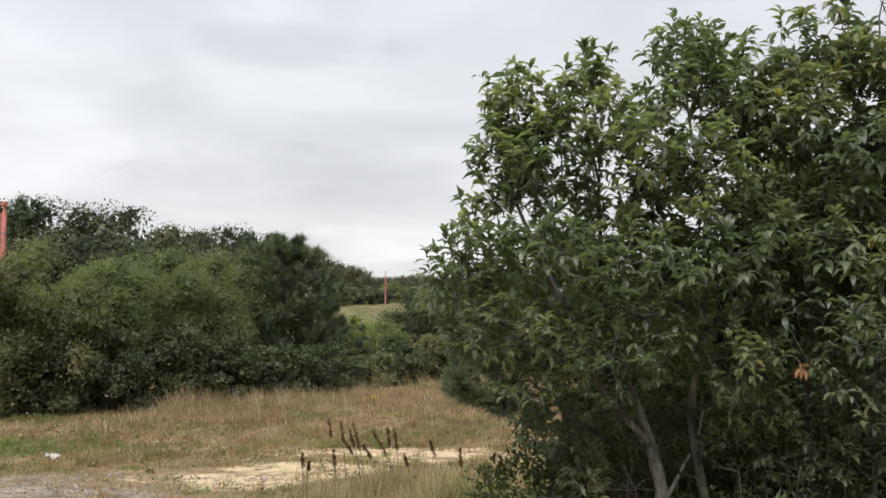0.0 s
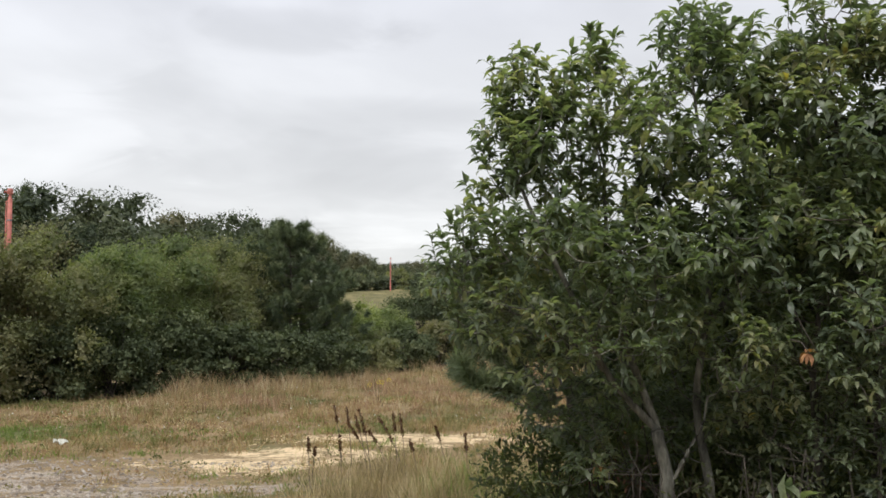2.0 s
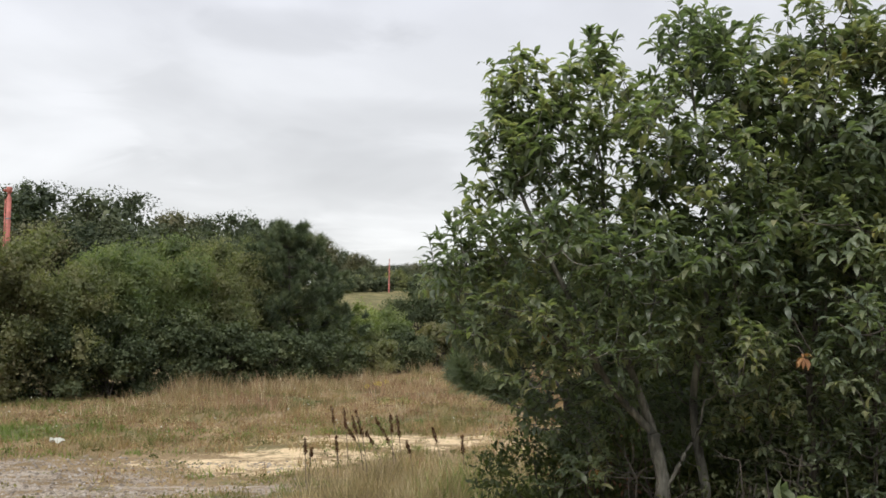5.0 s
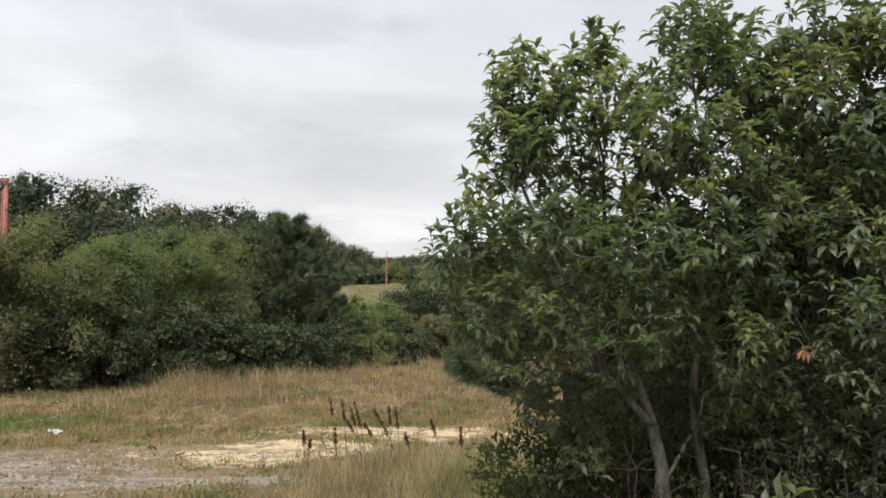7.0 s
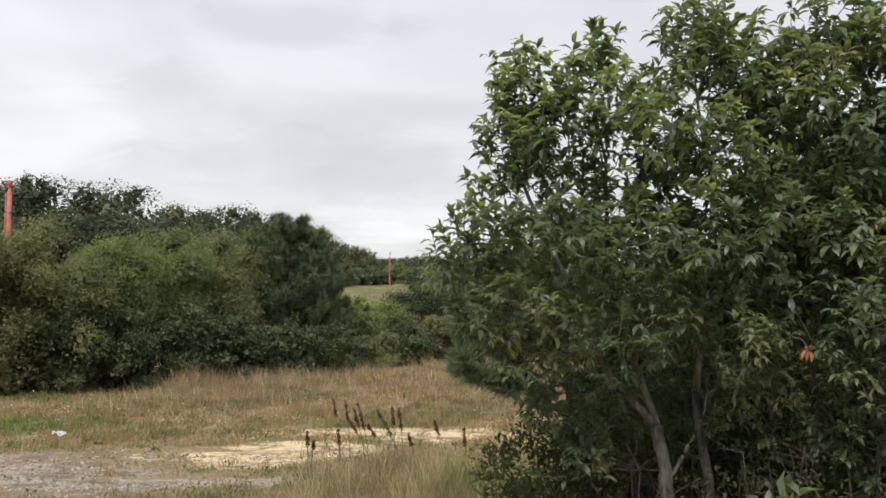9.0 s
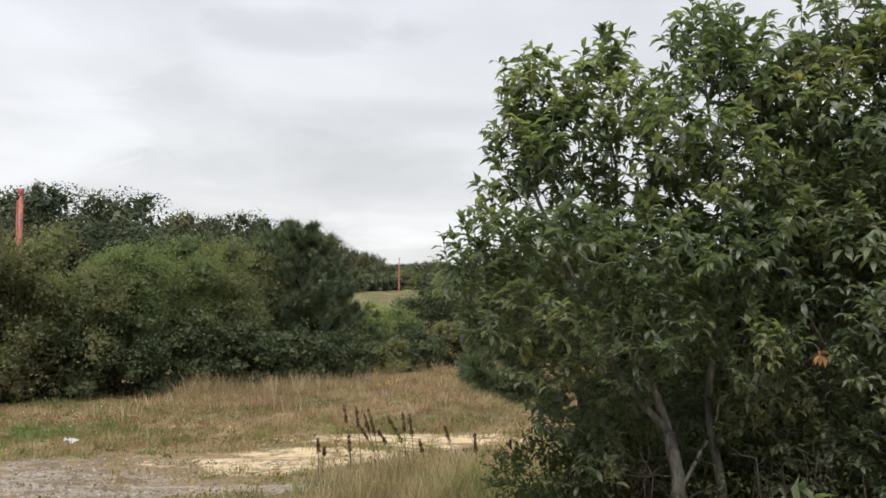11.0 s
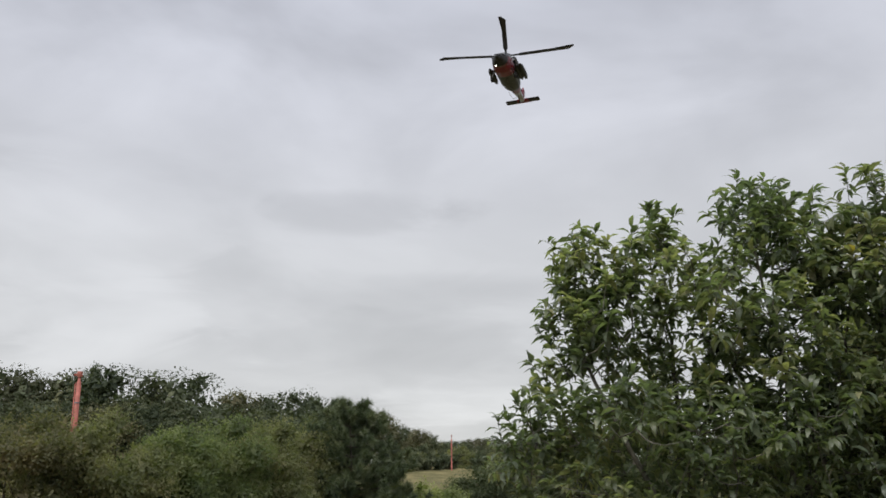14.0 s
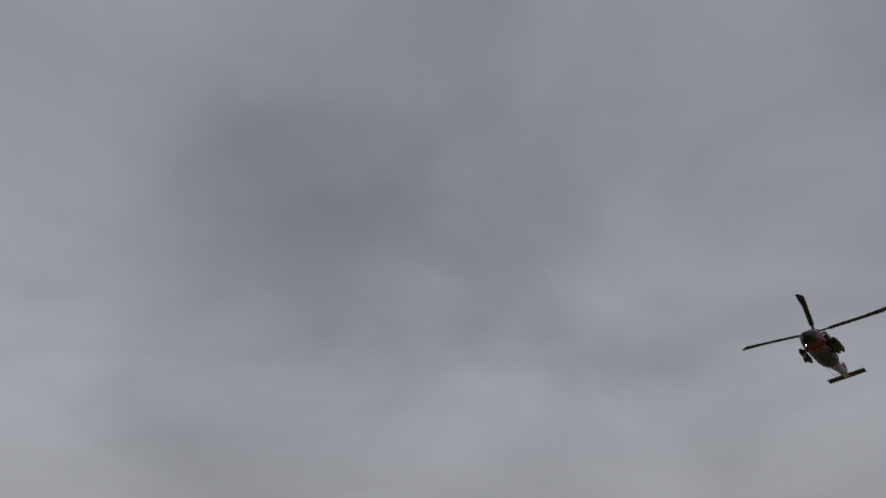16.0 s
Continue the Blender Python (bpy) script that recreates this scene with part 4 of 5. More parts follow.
dead_brush(0.95, 5.7, 1.5, 0.9, 401, 26)
dead_brush(1.35, 5.5, 1.3, 0.7, 402, 12)
dead_brush(1.7, 5.3, 1.2, 0.6, 403, 10)
dead_brush(0.75, 5.1, 0.9, 0.6, 404, 10)
dead_brush(1.85, 5.4, 1.1, 1.0, 406, 4)


def withered_spray(name, place, count, seed):
    r = np.random.default_rng(seed)
    root = anchor(name, place, "drooping spray of withered orange leaves on a cherry twig", "leaf spray", "withered sprays")
    v, f = tube([(0, 0.25, 0.06), (0, 0.1, 0.05), (0, 0, 0)], [0.004, 0.003, 0.002], 5)
    piece("twig", v, f, M_BARK_DARK, root)
    me = make_mesh("leaf", LEAF, [LEAF_T, LEAF_Q], M_DEAD)
    for i in range(count):
        a = i * 2.4 + r.normal(0, 0.3)
        d = unit(np.array([math.cos(a), math.sin(a), r.uniform(-2.2, 0.5)]) + r.normal(0, 0.3, 3))
        b = bases(d[None], np.array([[0.2, 0.1, 1.0]]))[0]
        ob = new("leaf", me)
        ob.parent = root
        k = r.uniform(0.04, 0.085)
        ob.matrix_basis = Matrix.LocRotScale(Vector((0, r.uniform(0, 0.06), 0)), Matrix([list(row) for row in b]).to_quaternion(), (k, k, k))


withered_spray("withered_spray", (1.76, 4.25, 1.4), 12, 411)
withered_spray("withered_spray", (0.53, 4.6, 1.5), 7, 412)
withered_spray("withered_spray", (0.82, 4.8, 0.75), 4, 413)

# hedge of small trees along the far side of the field
HEDGE = [
    ((-13.0, 22.5), 4.55, 4.2, M_BROWN, "bronze-green bushy tree at the field's edge"),
    ((-11.4, 23.8), 4.55, 3.8, M_OLIVE, "olive bushy tree at the field's edge"),
    ((-10.4, 26.5), 4.4, 3.4, M_GREEN, "green bushy tree at the field's edge"),
    ((-9.5, 28.2), 4.7, 3.8, M_GREEN, "light green willow-like tree at the field's edge"),
    ((-8.4, 30.2), 4.85, 3.4, M_OLIVE, "olive bushy tree at the field's edge"),
    ((-7.9, 32.8), 5.05, 3.4, M_OLIVE, "olive bushy tree beside the pine"),
    ((-10.6, 23.6), 2.2, 2.2, M_HEDGE_SHADE, "low dark shrub under the hedge trees"),
    ((-8.6, 27.0), 2.4, 2.6, M_HEDGE_SHADE, "low dark shrub under the hedge trees"),
    ((-7.1, 28.2), 2.1, 2.6, M_HEDGE_SHADE, "low dark shrub under the hedge trees"),
    ((-5.6, 29.4), 1.8, 2.6, M_HEDGE_SHADE, "low dark shrub under the pine"),
    ((-5.3, 35.6), 3.3, 2.8, M_DARK, "dark green shrub behind the pine"),
    ((-4.2, 31.0), 1.7, 2.4, M_HEDGE_SHADE, "low dark shrub under the pine"),
    ((-3.0, 33.4), 1.6, 2.2, M_OLIVE, "low olive shrub at the end of the field"),
    ((-1.8, 35.6), 1.7, 2.4, M_HEDGE_SHADE, "low dark shrub at the end of the field"),
    ((-0.3, 37.6), 1.9, 2.4, M_BROWN, "low bronze shrub at the end of the field"),
    ((1.5, 38.6), 2.2, 3.0, M_HEDGE_SHADE, "low dark shrub at the end of the field"),
    ((-3.9, 36.0), 2.7, 2.6, M_PALE, "pale yellow-green shrub beside the pine"),
    ((-2.9, 40.0), 2.6, 2.8, M_GREEN, "pale green shrub at the end of the field"),
    ((-1.2, 44.0), 3.8, 3.8, M_HEDGE_SHADE, "dark green shrub at the end of the field"),
    ((0.8, 45.0), 3.5, 3.6, M_OLIVE, "olive shrub at the end of the field"),
    ((3.6, 44.0), 3.4, 4.0, M_HEDGE_SHADE, "dark green shrub at the end of the field"),
    ((7.0, 42.0), 3.6, 4.4, M_OLIVE, "olive shrub at the end of the field"),
    ((11.0, 40.0), 3.6, 4.4, M_HEDGE_SHADE, "dark green shrub at the end of the field"),
    ((-12.2, 22.2), 2.0, 2.6, M_OLIVE, "low olive shrub under the hedge trees"),
    ((-9.7, 25.0), 2.3, 2.6, M_HEDGE_SHADE, "low dark shrub under the hedge trees"),
    ((-13.6, 20.8), 1.9, 2.4, M_BROWN, "low bronze shrub under the hedge trees"),
    ((-15.8, 21.0), 4.7, 4.0, M_OLIVE, "olive bushy tree at the field's edge"),
]
for n, (base, h, w, m, text) in enumerate(HEDGE):
    shrub("hedge_tree" if h > 4 else "hedge_shrub", text, base, h, w, int((3800 if h > 4 else 2100 if base[0] < 2 else 1200) * h * w ** 0.5), 0.088 if h > 4 else 0.095, m, 60 + n, 60, sides=3, group="trees along the field",
          category="tree" if h > 4 else "shrub", low=0.04, shape=FLAKE, lump_size=0.84, poke=0.5, core=2.6)


def pine(name, label, base, height, width, tufts, needles, length, seed, group="", low=0.08, thick=1.0, loose=0.05):
    r = np.random.default_rng(seed)
    x, y = base
    root = anchor(name, (x, y, float(ground_z(x, y))), label, "tree", group)
    line = smooth_line([(0, 0, -0.1), (0.02 * height, 0, height * 0.5), (0, 0.02 * height, height * 0.97)], 12)
    v, f = tube(line, np.linspace(0.016 * height + 0.01, 0.008, 12), 8)
    piece("trunk", v, f, M_BARK_DARK, root, smooth=True)
    heap, ends = Heap(), []
    whorls = max(5, int(height * 2.6))
    for i in range(whorls):
        q = low + (0.97 - low) * (i + 0.5) / whorls
        reach = width / 2 * (1 - q) ** 0.58 * (0.55 + 0.45 * min(1, q / 0.3)) + 0.12
        for _ in range(r.integers(5, 8)):
            a = r.uniform(0, 6.28)
            k = reach * r.uniform(0.65, 1.12)
            foot = np.array([0, 0, q * height])
            tip = foot + np.array([math.cos(a) * k, math.sin(a) * k, k * r.uniform(0.15, 0.5)])
            bl = smooth_line([foot, (foot + tip) / 2 - np.array([0, 0, 0.1 * k]), tip], 6)
            heap.add(*tube(bl, np.linspace(0.004 * height + 0.004, 0.004, 6), 5))
            ends.append(bl)
    heap.link("twigwork", M_BARK_DARK, root, smooth=True, kind="stuff")
    per = max(1, tufts // len(ends))
    pos, way = [], []
    for bl in ends:
        for _ in range(per):
            u = 1 - r.random() ** 1.5 * 0.75
            i = min(4, int(u * 5))
            q = bl[i] + (bl[i + 1] - bl[i]) * (u * 5 - i) if i < 5 else bl[5]
            pos.append(q + r.normal(0, loose * width * (0.4 + 0.6 * u), 3))
            way.append(unit(unit(bl[5] - bl[0]) + np.array([0, 0, 0.7]) + r.normal(0, 0.35, 3)))
    pos, way = np.array(pos), np.array(way)
    k = len(pos)
    nd = unit(way[:, None] * 0.75 + unit(r.normal(size=(k, needles, 3))))
    p = np.repeat(pos, needles, 0) + np.repeat(way, needles, 0) * (r.random((k * needles, 1)) * length * 0.9)
    nd = nd.reshape(-1, 3)
    heap = Heap()
    s = length * r.uniform(0.7, 1.2, len(p))
    shape = np.array([(-0.5, 0, 0), (0.5, 0, 0), (0, 1, 0)])
    wide = np.full(len(p), 0.0055 * thick)
    heap.many(shape, [(0, 1, 2)], [], p, bases(nd, r.normal(size=nd.shape)), np.stack([wide, s, s], 1))
    heap.link("crown", M_NEEDLE, root, "dark green needle tufts", kind="stuff")
    return root


pine("pine_tree", "dark green bushy pine at the field's edge", (-6.2, 33.6), 5.65, 6.4, 820, 130, 0.27, 91, low=0.02, thick=3.8, loose=0.026)
pine("pine_tree", "small dark pine with low spreading boughs", (0.95, 7.2), 2.5, 2.75, 640, 130, 0.125, 92, low=0.46, thick=1.8, loose=0.02)

# wooded ridge
CREST_B = [-0.75, -0.52, -0.47, -0.40, -0.34, -0.29, -0.24, -0.15, -0.12, -0.08, 0.0, 0.3, 0.8]
CREST_D = [100, 105, 105, 110, 115, 122, 127, 150, 165, 180, 180, 180, 180]
CREST_Z = [16.5, 16.6, 16.7, 16.5, 15.8, 14.4, 14.9, 13.3, 11.5, 10.3, 10.2, 9.5, 9.5]
VARIANTS = [shrub("ridge_tree", "rounded green oak on the wooded ridge", (-60 - 3 * i, 118 + 2 * i), 8.0, 6.8, 4600, 0.22, (M_RIDGE, M_RIDGE_B)[i % 2], 120 + i, 28,
                  group="trees on the ridge", category="tree", stems=2, low=0.02, shape=FLAKE, rise=0.45, lump_size=1.5, ragged=0.0, sides=3, core=3.4, poke=0.1, hollow=0.2, wave=0.08) for i in range(5)]
SCRUB = [shrub("scrub_oak", "low bushy scrub oak on the grassy rise", (-14 + 6 * i, 139 + 2 * i), 3.2, 4.2, 1700, 0.26, (M_RIDGE, M_OLIVE)[i], 150 + i, 22, group="scrub on the rise",
               category="tree", stems=3, low=0.0, shape=FLAKE, rise=1.1, ragged=0.06, sides=3, core=3.0) for i in range(2)]
RIDGE_PINE = shrub("ridge_pine", "round-headed pitch pine standing above the ridge", (-52.6, 106.0), 13.1, 4.6, 5200, 0.22, M_NEEDLE, 140, 14, group="trees on the ridge", category="tree", stems=2, low=0.5, shape=FLAKE, rise=0.5, ragged=0.03, poke=0.3, core=3.0)


def ridge():
    r = np.random.default_rng(5)
    for back, spacing, drop in ((1.0, 3.3, 0.0), (0.9, 4.2, 0.8), (0.76, 4.4, 6.5), (0.8, 4.6, 6.0)):
        b = -0.72
        while b < (0.5 if back == 1.0 else 0.06):
            d = np.interp(b, CREST_B, CREST_D) * back * r.uniform(0.97, 1.03)
            if (b > -0.15 and back < 0.86 and drop < 5) or (drop > 5 and b < -0.14):
                b += 0.02
                continue
            x, y = b * d, d
            z = float(ground_z(x, y))
            top = np.interp(b, CREST_B, CREST_Z) - drop + r.normal(0, 0.45)
            if back < 1:
                top = min(top, z + (8.5 if drop < 5 else r.uniform(2.2, 3.4)))
            h = max(2.2, top - z)
            k = h / 8.0
            w = k * r.uniform(0.85, 1.2)
            m = pose(x, y, z, 0, 0, r.uniform(0, 360)) @ Matrix.Diagonal((w, w, k * r.uniform(0.95, 1.03), 1))
            if drop > 5:
                m = pose(x, y, z, 0, 0, r.uniform(0, 360)) @ Matrix.Diagonal((h / 3.0, h / 3.0, h / 3.2, 1))
                copy_thing(SCRUB[r.integers(0, 2)], m)
                b += 2.6 * h / 3.0 / d
                continue
            copy_thing(VARIANTS[r.integers(0, 5)], m)
            b += spacing * w * (3.2 if b > 0.05 else 1.2 if b > -0.1 else 1.0) / d


ridge()


# ---------------------------------------------------------------- marker poles
def marker_pole(place, height, thick, label):
    x, y = place
    root = anchor("marker_pole", (x, y, float(ground_z(x, y))), label, "pole", "orange marker poles")
    v, f = tube([(0, 0, -0.2), (0, 0, height * 0.5), (0, 0, height - 0.62)], [thick, thick * 0.96, thick * 0.92], 14)
    piece("shaft", v, f, M_POLE, root, smooth=True)
    v, f = tube([(0, 0, height - 0.62), (0, 0, height - 0.34)], [thick * 0.55, thick * 0.55], 12)
    piece("neck", v, f, M_POLE, root)
    v, f = tube([(0, 0, height - 0.34), (0, 0, height - 0.3), (0, 0, height - 0.05), (0, 0, height)], [thick * 0.9, thick * 1.15, thick * 1.15, thick * 0.8], 14)
    piece("lamp_head", v, f, M_POLE, root, "dull orange lamp housing")
    v, f = tube([(-thick * 2.3, 0, height - 0.2), (-thick * 0.6, 0, height - 0.2)], [thick * 0.5, thick * 0.5], 10)
    piece("side_bracket", v, f, M_POLE, root)
    v, f = tube([(-thick * 1.5, 0, -0.1), (-thick * 1.5, 0, height - 0.7)], [0.03, 0.03], 8)
    piece("conduit", v, f, M_POLE, root, "thin conduit pipe")
    for q in (0.3, 0.55, 0.8):
        v, f = tube([(0, 0, height * q - 0.04), (0, 0, height * q + 0.04)], [thick * 1.06, thick * 1.06], 14)
        piece("band", v, f, M_GREYM, root, "dark metal band")


_zl = float(ground_z(-25.5, 50))
marker_pole((-25.5, 50.0), 8.36 - _zl, 0.145, "orange painted marker pole rising behind the hedge trees")
_zr = float(ground_z(-8.6, 130))
marker_pole((-8.6, 130.0), 8.56 - _zr, 0.06, "distant orange marker pole on the grassy rise")


# ---------------------------------------------------------------- seed stalks, goldenrod, litter
def seed_stalk(x, y, height, lean, seed):
    r = np.random.default_rng(seed)
    root = anchor("seed_stalk", (x, y, float(ground_z(x, y))), "dry brown weed stalk with a dark seed head", "weed", "seed stalks by the sand")
    line = smooth_line([(0, 0, -0.03), (lean * 0.35 * height, 0, height * 0.5), (lean * height, 0.03, height)], 10)
    v, f = tube(line, np.linspace(0.007, 0.003, 10), 6)
    piece("stem", v, f, M_STEM, root, smooth=True)
    n = 210
    low = r.uniform(0.55, 0.76)
    t = low + (1 - low) * r.random(n)
    p = np.stack([np.interp(t, np.linspace(0, 1, 10), line[:, k]) for k in range(3)], 1)
    clump = 0.82 + 0.18 * np.sin(t * 40 + seed)
    d = unit(r.normal(size=(n, 3)) + np.array([0, 0, 0.5]))
    heap = Heap()
    heap.many(CARD, CARD_T, [], p + d * 0.008, bases(d, r.normal(size=(n, 3))), 0.037 * clump * r.uniform(0.5, 1.1, n) * (1.3 - 0.5 * t))
    heap.link("seed_head", M_SEED, root)


for n, (x, y, h, lean) in enumerate([
        (-1.87, 11.8, 0.58, -0.04), (-1.82, 11.7, 0.47, 0.08), (-1.45, 11.9, 0.59, -0.06), (-1.57, 13.0, 0.9, -0.15), (-1.42, 12.9, 0.88, -0.1), (-0.99, 11.8, 0.72, -0.5),
        (-1.09, 11.9, 0.82, -0.22), (-1.05, 12.0, 0.9, -0.2), (-0.78, 11.7, 0.62, -0.45), (-0.59, 11.8, 0.8, -0.45), (-0.68, 11.7, 0.87, -0.07), (-0.58, 11.9, 0.83, -0.1),
        (-0.41, 11.6, 0.52, -0.2), (-0.03, 11.9, 0.65, -0.22), (0.26, 11.8, 0.57, -0.06)]):
    seed_stalk(x, y, h, lean, 200 + n)


def goldenrod(x, y, seed):
    r = np.random.default_rng(seed)
    root = anchor("goldenrod", (x, y, float(ground_z(x, y))), "goldenrod weed with yellow flower heads", "weed", "goldenrods")
    for i in range(4):
        line = smooth_line([(0, 0, 0), (0.1 * i - 0.16, 0.02 * i, 0.26), (0.19 * i - 0.3 + r.normal(0, 0.06), 0.05, r.uniform(0.42, 0.7))], 6)
        v, f = tube(line, np.linspace(0.006, 0.003, 6), 5)
        piece("stem", v, f, M_STEM, root)
        n = 60
        d = unit(r.normal(size=(n, 3)))
        heap = Heap()
        heap.many(CARD, CARD_T, [], line[-1] + d * 0.04, bases(d, r.normal(size=(n, 3))), r.uniform(0.01, 0.03, n))
        heap.link("flower", M_YELLOW, root, "small yellow blossoms")


goldenrod(-1.75, 22.5, 301)


def litter():
    bm = bmesh.new()
    bmesh.ops.create_grid(bm, x_segments=9, y_segments=5, size=0.5)
    for v in bm.verts:
        q = v.co.copy()
        v.co = (q.x * 0.24, q.y * 0.13, 0.05 + 0.03 * math.sin(q.x * 9 + q.y * 4) + 0.04 * (0.25 - q.y * q.y) + 0.015 * math.sin(q.y * 17))
    bmesh.ops.solidify(bm, geom=bm.faces[:], thickness=0.006)
    ob = part("litter", bm, M_LITTER)
    ob.matrix_basis = pose(-6.62, 14.9, float(ground_z(-6.62, 14.9)) + 0.05, 0, 8, 25)
    tagged(ob, "crumpled white plastic scrap lying in the grass", "litter")


litter()


# ---------------------------------------------------------------- helicopter
def loft(stations, sides=24, power=2.6):
    """A hull through stations (y, half width, bottom, top)."""
    v = []
    ang = np.linspace(0, 2 * np.pi, sides, endpoint=False)
    c, s = np.cos(ang), np.sin(ang)
    e = 2.0 / power
    for y, w, lo, hi in stations:
        v.append(np.stack([np.sign(c) * np.abs(c) ** e * w, np.full(sides, y), (lo + hi) / 2 + np.sign(s) * np.abs(s) ** e * (hi - lo) / 2], 1))
    n = len(stations)
    v = np.concatenate(v)
    i = np.arange(n - 1)[:, None] * sides
    j = np.arange(sides)[None]
    k = (j + 1) % sides
    q = np.stack([i + j, i + k, i + sides + k, i + sides + j], -1).reshape(-1, 4)
    v = np.concatenate([v, [[0, stations[0][0], (stations[0][2] + stations[0][3]) / 2], [0, stations[-1][0], (stations[-1][2] + stations[-1][3]) / 2]]])
    m = n * sides
    a = np.arange(sides)
    lo_cap = np.stack([a, np.full(sides, m), (a + 1) % sides], 1)[:, ::-1]
    hi_cap = np.stack([a + m - sides, (a + 1) % sides + m - sides, np.full(sides, m + 1)], 1)
    return v, [q, lo_cap, hi_cap]


def slab(points, thick):
    """A flat plate with a given outline in a plane; thick: the vector across it."""
    p = np.asarray(points, float)
    t = np.asarray(thick, float)
    n = len(p)
    v = np.concatenate([p - t / 2, p + t / 2, [p.mean(0) - t / 2], [p.mean(0) + t / 2]])
    a = np.arange(n)
    b = (a + 1) % n
    return v, [np.stack([a, b, b + n, a + n], 1), np.stack([b, a, np.full(n, 2 * n)], 1), np.stack([a + n, b + n, np.full(n, 2 * n + 1)], 1)]


def helicopter():
    root = new("helicopter")
    root.matrix_basis = pose(0.95, 96.0, 49.6, 1, 2, 167)
    tagged(root, "red, white and black rescue helicopter in flight", "helicopter")
    hull = [(4.95, .30, -.62, -.05), (4.5, .62, -.88, .22), (3.9, .9, -1.0, .5), (3.2, 1.08, -1.05, .78), (2.4, 1.17, -1.08, .9), (1.0, 1.18, -1.08, .95),
            (-1.5, 1.18, -1.08, .95), (-2.8, 1.02, -.98, .9), (-3.8, .68, -.68, .82), (-6.0, .44, -.22, .62), (-7.4, .36, -.02, .55), (-8.6, .28, .1, .5)]

    def section(a, b):
        ys = np.array([h[0] for h in hull])[::-1]
        cols = [np.array([h[k] for h in hull])[::-1] for k in (1, 2, 3)]
        pts = np.unique(np.concatenate([[a, b], ys[(ys > b) & (ys < a)]]))[::-1]
        return [(y, *(float(np.interp(y, ys, c)) for c in cols)) for y in pts]

    for name, a, b, mat, text in (("nose", 4.95, 3.75, M_BLACK, "black nose"), ("front_fuselage", 3.75, 1.1, M_RED, "red-orange forward fuselage"),
                                  ("cabin", 1.1, -3.6, M_BELLY_SHADE, "cabin section darkened to a shaded grey"), ("boom_band", -3.6, -5.0, M_RED, "red-orange tail band"),
                                  ("tail_boom", -5.0, -8.6, M_WHITE, "white tail boom")):
        v, f = loft(section(a, b))
        piece(name, v, f, mat, root, text, True)
    v, f = loft([(2.9, .35, .8, 1.0), (2.2, .7, .8, 1.45), (0.4, .8, .8, 1.62), (-1.6, .78, .8, 1.55), (-3.4, .5, .75, 1.15), (-4.6, .25, .65, .85)])
    piece("engine_deck", v, f, M_WHITE, root, "white engine cowling", True)
    for sx in (-1, 1):
        v, f = loft([(1.0, .24, .95, 1.45), (0.8, .36, .82, 1.58), (-1.2, .38, .82, 1.58), (-2.2, .3, .9, 1.5), (-2.7, .24, .95, 1.42)], 16)
        v[:, 0] += 1.02 * sx
        piece("engine", v, f, M_GREYM, root, "dark grey engine nacelle", True)
        v, f = slab([(sx * .62, 4.42, .0), (sx * 1.0, 3.35, .1), (sx * 1.1, 3.0, .7), (sx * .8, 3.5, .62), (sx * .55, 4.2, .26)], (sx * .06, .02, .05))
        piece("cockpit_window", v, f, M_GLASS, root, "dark cockpit side window")
        v, f = slab([(sx * 1.185, 0.6, -.05), (sx * 1.185, -1.2, -.05), (sx * 1.185, -1.2, .6), (sx * 1.185, 0.6, .6)], (sx * .03, 0, 0))
        piece("cabin_window", v, f, M_GLASS, root, "dark cabin door window")
        v, f = tube([(sx * 1.0, 2.3, -.75), (sx * 1.3, 2.25, -1.25), (sx * 1.38, 2.2, -1.72)], [.1, .09, .08], 8)
        leg = piece("landing_leg", v, f, M_GREYM, root, smooth=True)
        v, f = tube([(sx * 1.28, 2.2, -1.72), (sx * 1.31, 2.2, -1.72), (sx * 1.55, 2.2, -1.72), (sx * 1.58, 2.2, -1.72)], [.22, .33, .33, .22], 18)
        piece("wheel", v, f, M_RUBBER, leg, smooth=True)
        v, f = slab([(sx * 1.1, .7, .45), (sx * 1.1, -.2, .45), (sx * (2.1 if sx < 0 else 1.85), -.1, .3), (sx * (2.1 if sx < 0 else 1.85), .45, .3)], (0, 0, .12))
        pylon = piece("pylon", v, f, M_BLACK, root, "dark stores pylon")
        for off in ((1.5, 2.0) if sx < 0 else (1.7,)):
            v, f = loft([(2.2, .04, -.3, -.22), (1.9, .18, -.46, -.06), (1.4, .3, -.58, .06), (.4, .33, -.61, .09), (-.9, .3, -.58, .06), (-1.6, .16, -.42, -.1), (-1.9, .03, -.28, -.22)], 16, 2.0)
            v[:, 0] += sx * off
            tank = piece("fuel_tank", v, f, M_BLACK, root, "dark external fuel tank", True)
            v, f = slab([(sx * off, -1.1, -.1), (sx * off, -1.9, .25), (sx * off, -2.1, .25), (sx * off, -1.8, -.15)], (.04, 0, 0))
            piece("tank_fin", v, f, M_BLACK, tank)
    v, f = slab([(-.5, 4.35, .3), (.5, 4.35, .3), (.72, 3.55, .74), (-.72, 3.55, .74)], (0, .05, .06))
    piece("windscreen", v, f, M_GLASS, root, "dark windscreen")
    v, f = loft([(5.5, .1, -.62, -.42), (5.42, .24, -.78, -.28), (5.2, .3, -.84, -.2), (4.98, .24, -.78, -.28), (4.85, .15, -.65, -.4)], 16, 2.0)
    piece("sensor_turret", v, f, M_BLACK, root, "black round sensor turret", True)
    v, f = tube([(.42, 4.1, -.94), (.42, 4.12, -1.02), (.42, 4.14, -1.1)], [.05, .09, .1], 12)
    piece("lamp_housing", v, f, M_GREYM, root)
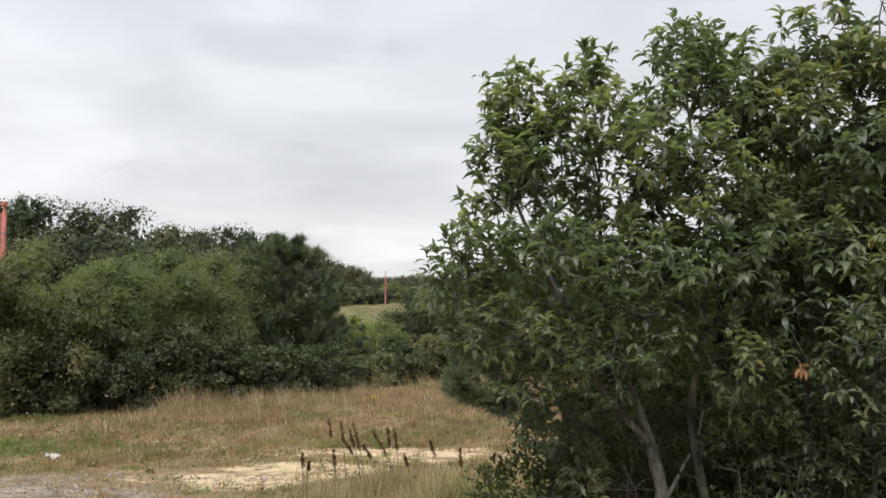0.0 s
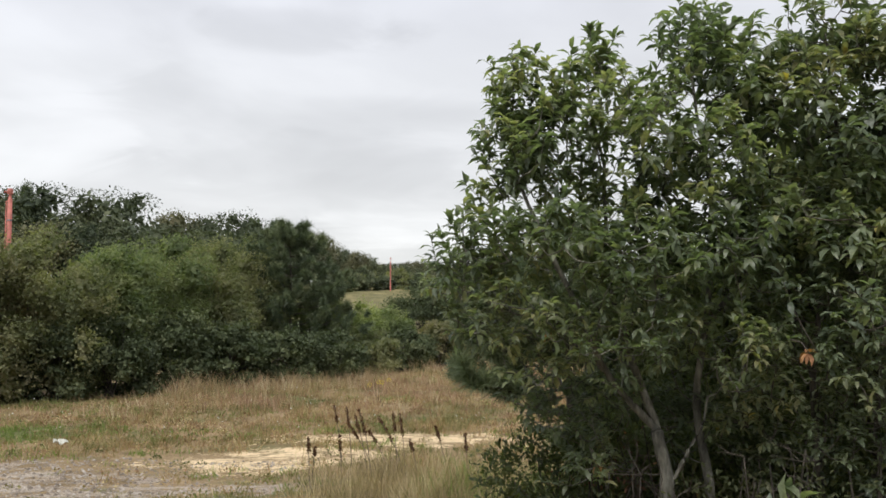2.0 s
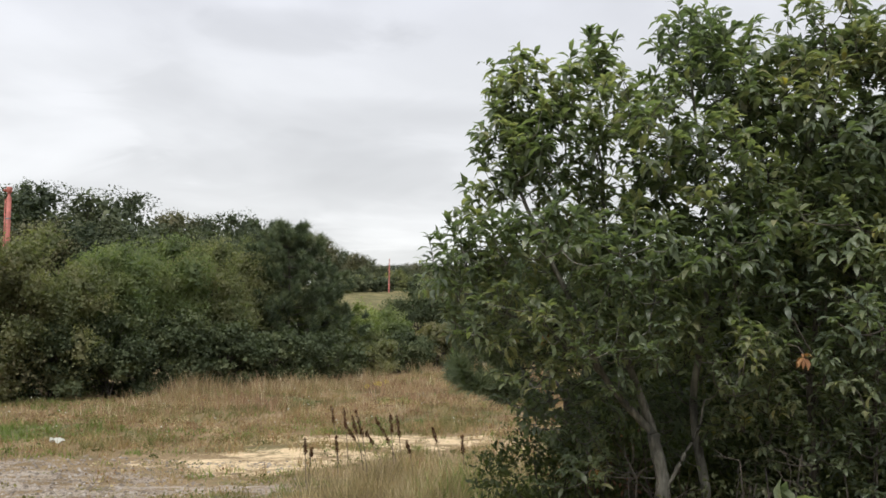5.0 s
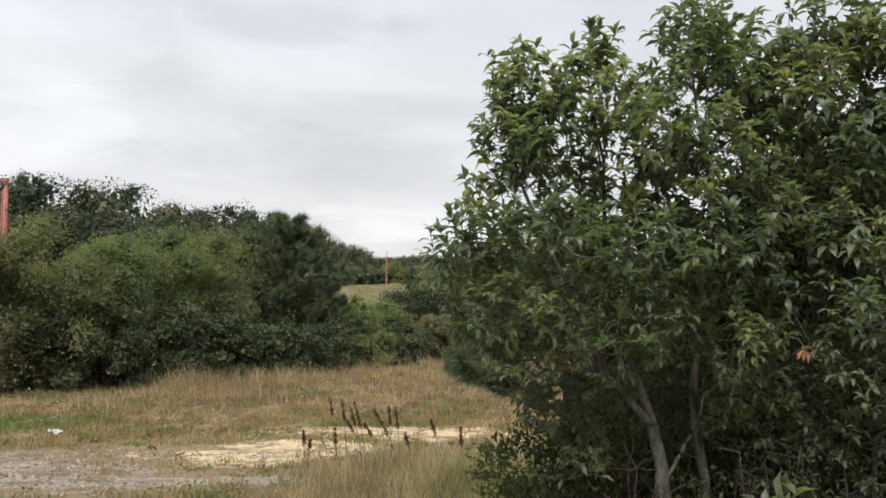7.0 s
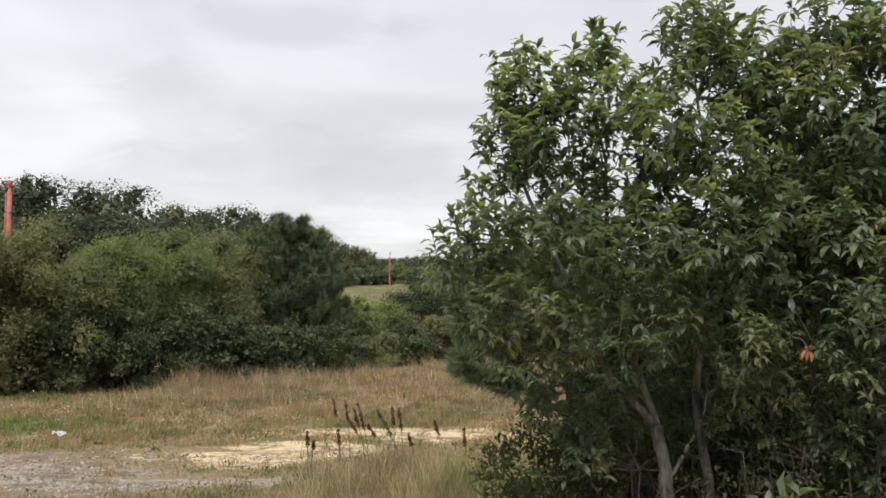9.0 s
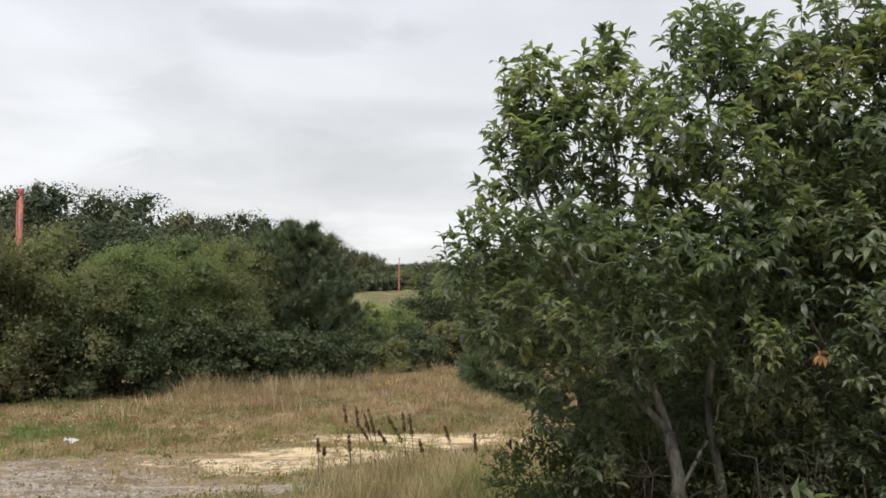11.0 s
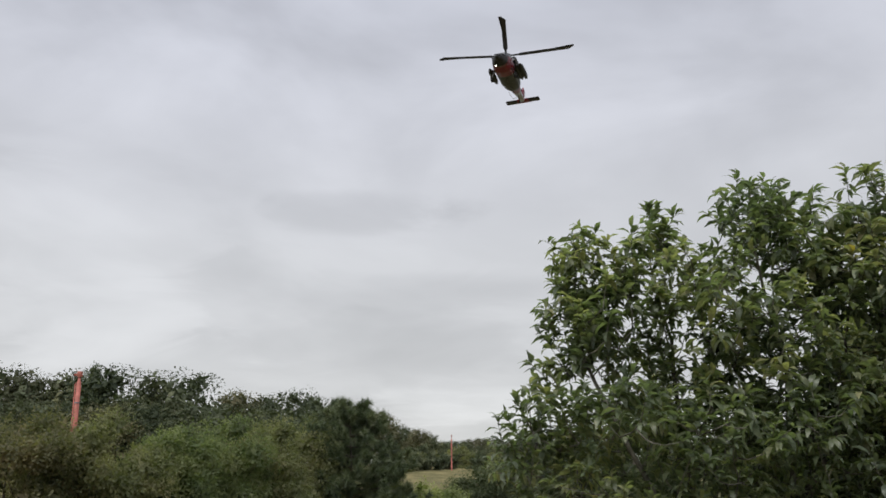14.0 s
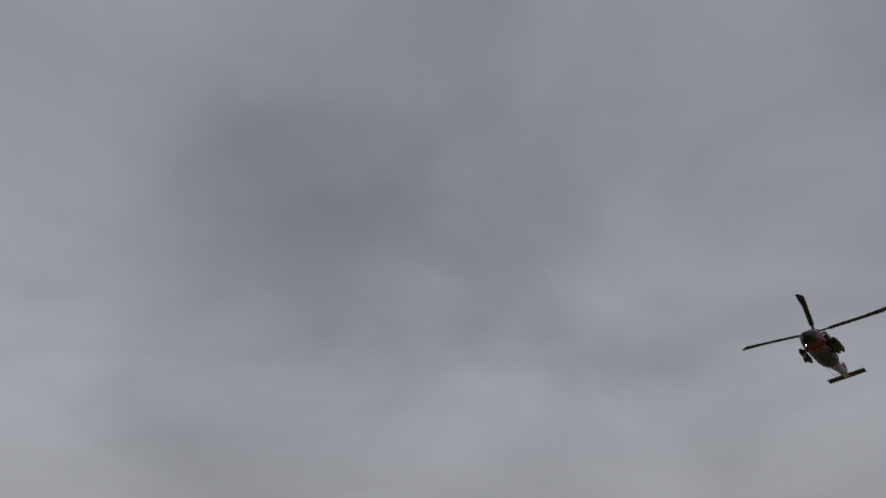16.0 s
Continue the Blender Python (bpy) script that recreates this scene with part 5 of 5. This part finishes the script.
    v, f = tube([(.42, 4.15, -1.1), (.42, 4.155, -1.125)], [.07, .055], 12)
    piece("landing_lamp", v, f, M_LAMP, root, "lit white landing lamp")
    v, f = loft([(2.3, .12, 1.0, 1.2), (2.2, .2, .95, 1.3), (1.6, .2, .95, 1.3), (1.5, .12, 1.0, 1.2)], 12)
    v[:, 0] += 1.15
    piece("rescue_hoist", v, f, M_GREYM, root, "rescue hoist beside the cabin roof")
    # tail
    v, f = slab([(0, -8.2, .3), (0, -9.3, .35), (0, -10.4, 2.45), (0, -9.6, 2.6)], (.16, 0, 0))
    fin = piece("tail_fin", v, f, M_RED, root, "red tail fin")
    v, f = tube([(.08, -9.85, 2.3), (.5, -9.85, 2.35)], [.2, .16], 14)
    hub = piece("tail_rotor_hub", v, f, M_RED, root, "red tail rotor hub")
    for i in range(4):
        a = radians(24 + 90 * i)
        u, w = np.array([0, math.cos(a), math.sin(a)]), np.array([0, -math.sin(a), math.cos(a)])
        o = np.array([.5, -9.85, 2.35])
        v, f = slab([o + u * .15 - w * .08, o + u * 1.65 - w * .12, o + u * 1.65 + w * .12, o + u * .15 + w * .08], (.04, 0, 0))
        piece("tail_rotor_blade", v, f, M_BLADE, hub)
    v, f = slab([(-2.19, -9.5, .42), (-2.19, -8.5, .42), (2.19, -8.5, .42), (2.19, -9.5, .42)], (0, 0, .1))
    piece("stabilator", v, f, M_BLACK, root, "dark broad tailplane with red middle")
    v, f = slab([(-.75, -9.52, .42), (-.75, -8.48, .42), (.75, -8.48, .42), (.75, -9.52, .42)], (0, 0, .13))
    piece("stabilator_middle", v, f, M_RED, root, "red tailplane centre")
    v, f = tube([(0, -6.2, -.1), (0, -6.5, -.5), (0, -6.6, -.75)], [.07, .06, .05], 8)
    leg = piece("tail_leg", v, f, M_GREYM, root, smooth=True)
    v, f = tube([(-.1, -6.6, -.8), (-.07, -6.6, -.8), (.07, -6.6, -.8), (.1, -6.6, -.8)], [.1, .19, .19, .1], 16)
    piece("tail_wheel", v, f, M_RUBBER, leg, smooth=True)
    for sx in (-1, 1):
        line = smooth_line([(sx * .62, -3.9, -.2), (sx * .85, -4.6, -.35), (sx * .8, -6.4, -.25), (sx * .4, -7.2, .1)], 12)
        v, f = tube(line, .022, 6)
        piece("antenna_wire", v, f, M_BLACK, root)
    for y, z in ((-1.8, -1.3), (0.6, -1.32), (-2.9, -1.2)):
        v, f = slab([(0, y, z + .3), (0, y - .35, z + .3), (0, y - .3, z), (0, y - .15, z)], (.05, 0, 0))
        piece("blade_antenna", v, f, M_BLACK, root)
    # main rotor
    v, f = tube([(0, 0, 1.5), (0, 0, 1.85), (0, 0, 2.3), (0, 0, 2.46)], [.32, .22, .2, .12], 16)
    piece("rotor_mast", v, f, M_GREYM, root, smooth=True)
    v, f = tube([(0, 0, 2.16), (0, 0, 2.21), (0, 0, 2.36), (0, 0, 2.42)], [.5, .62, .6, .4], 18)
    hub = piece("rotor_hub", v, f, M_GREYM, root, "grey rotor hub")
    for i in range(4):
        a = radians(101 + 90 * i)
        u, w = np.array([math.cos(a), math.sin(a), 0.055]), np.array([-math.sin(a), math.cos(a), -0.08])
        o = np.array([0, 0, 2.28])
        outline = [o + u * .5 - w * .12, o + u * 1.5 - w * .14, o + u * 1.7 - w * .27, o + u * 7.6 - w * .27, o + u * 8.18 - w * .55, o + u * 8.2 - w * .25, o + u * 7.6 + w * .27, o + u * 1.7 + w * .27, o + u * 1.5 + w * .14, o + u * .5 + w * .12]
        v, f = slab(outline, (0, 0, .07))
        piece("rotor_blade", v, f, M_BLADE, hub)


helicopter()

# single leaves of the two cherry trees, those that hang nearest
single_leaves(*main_tree)
single_leaves(*side_tree)
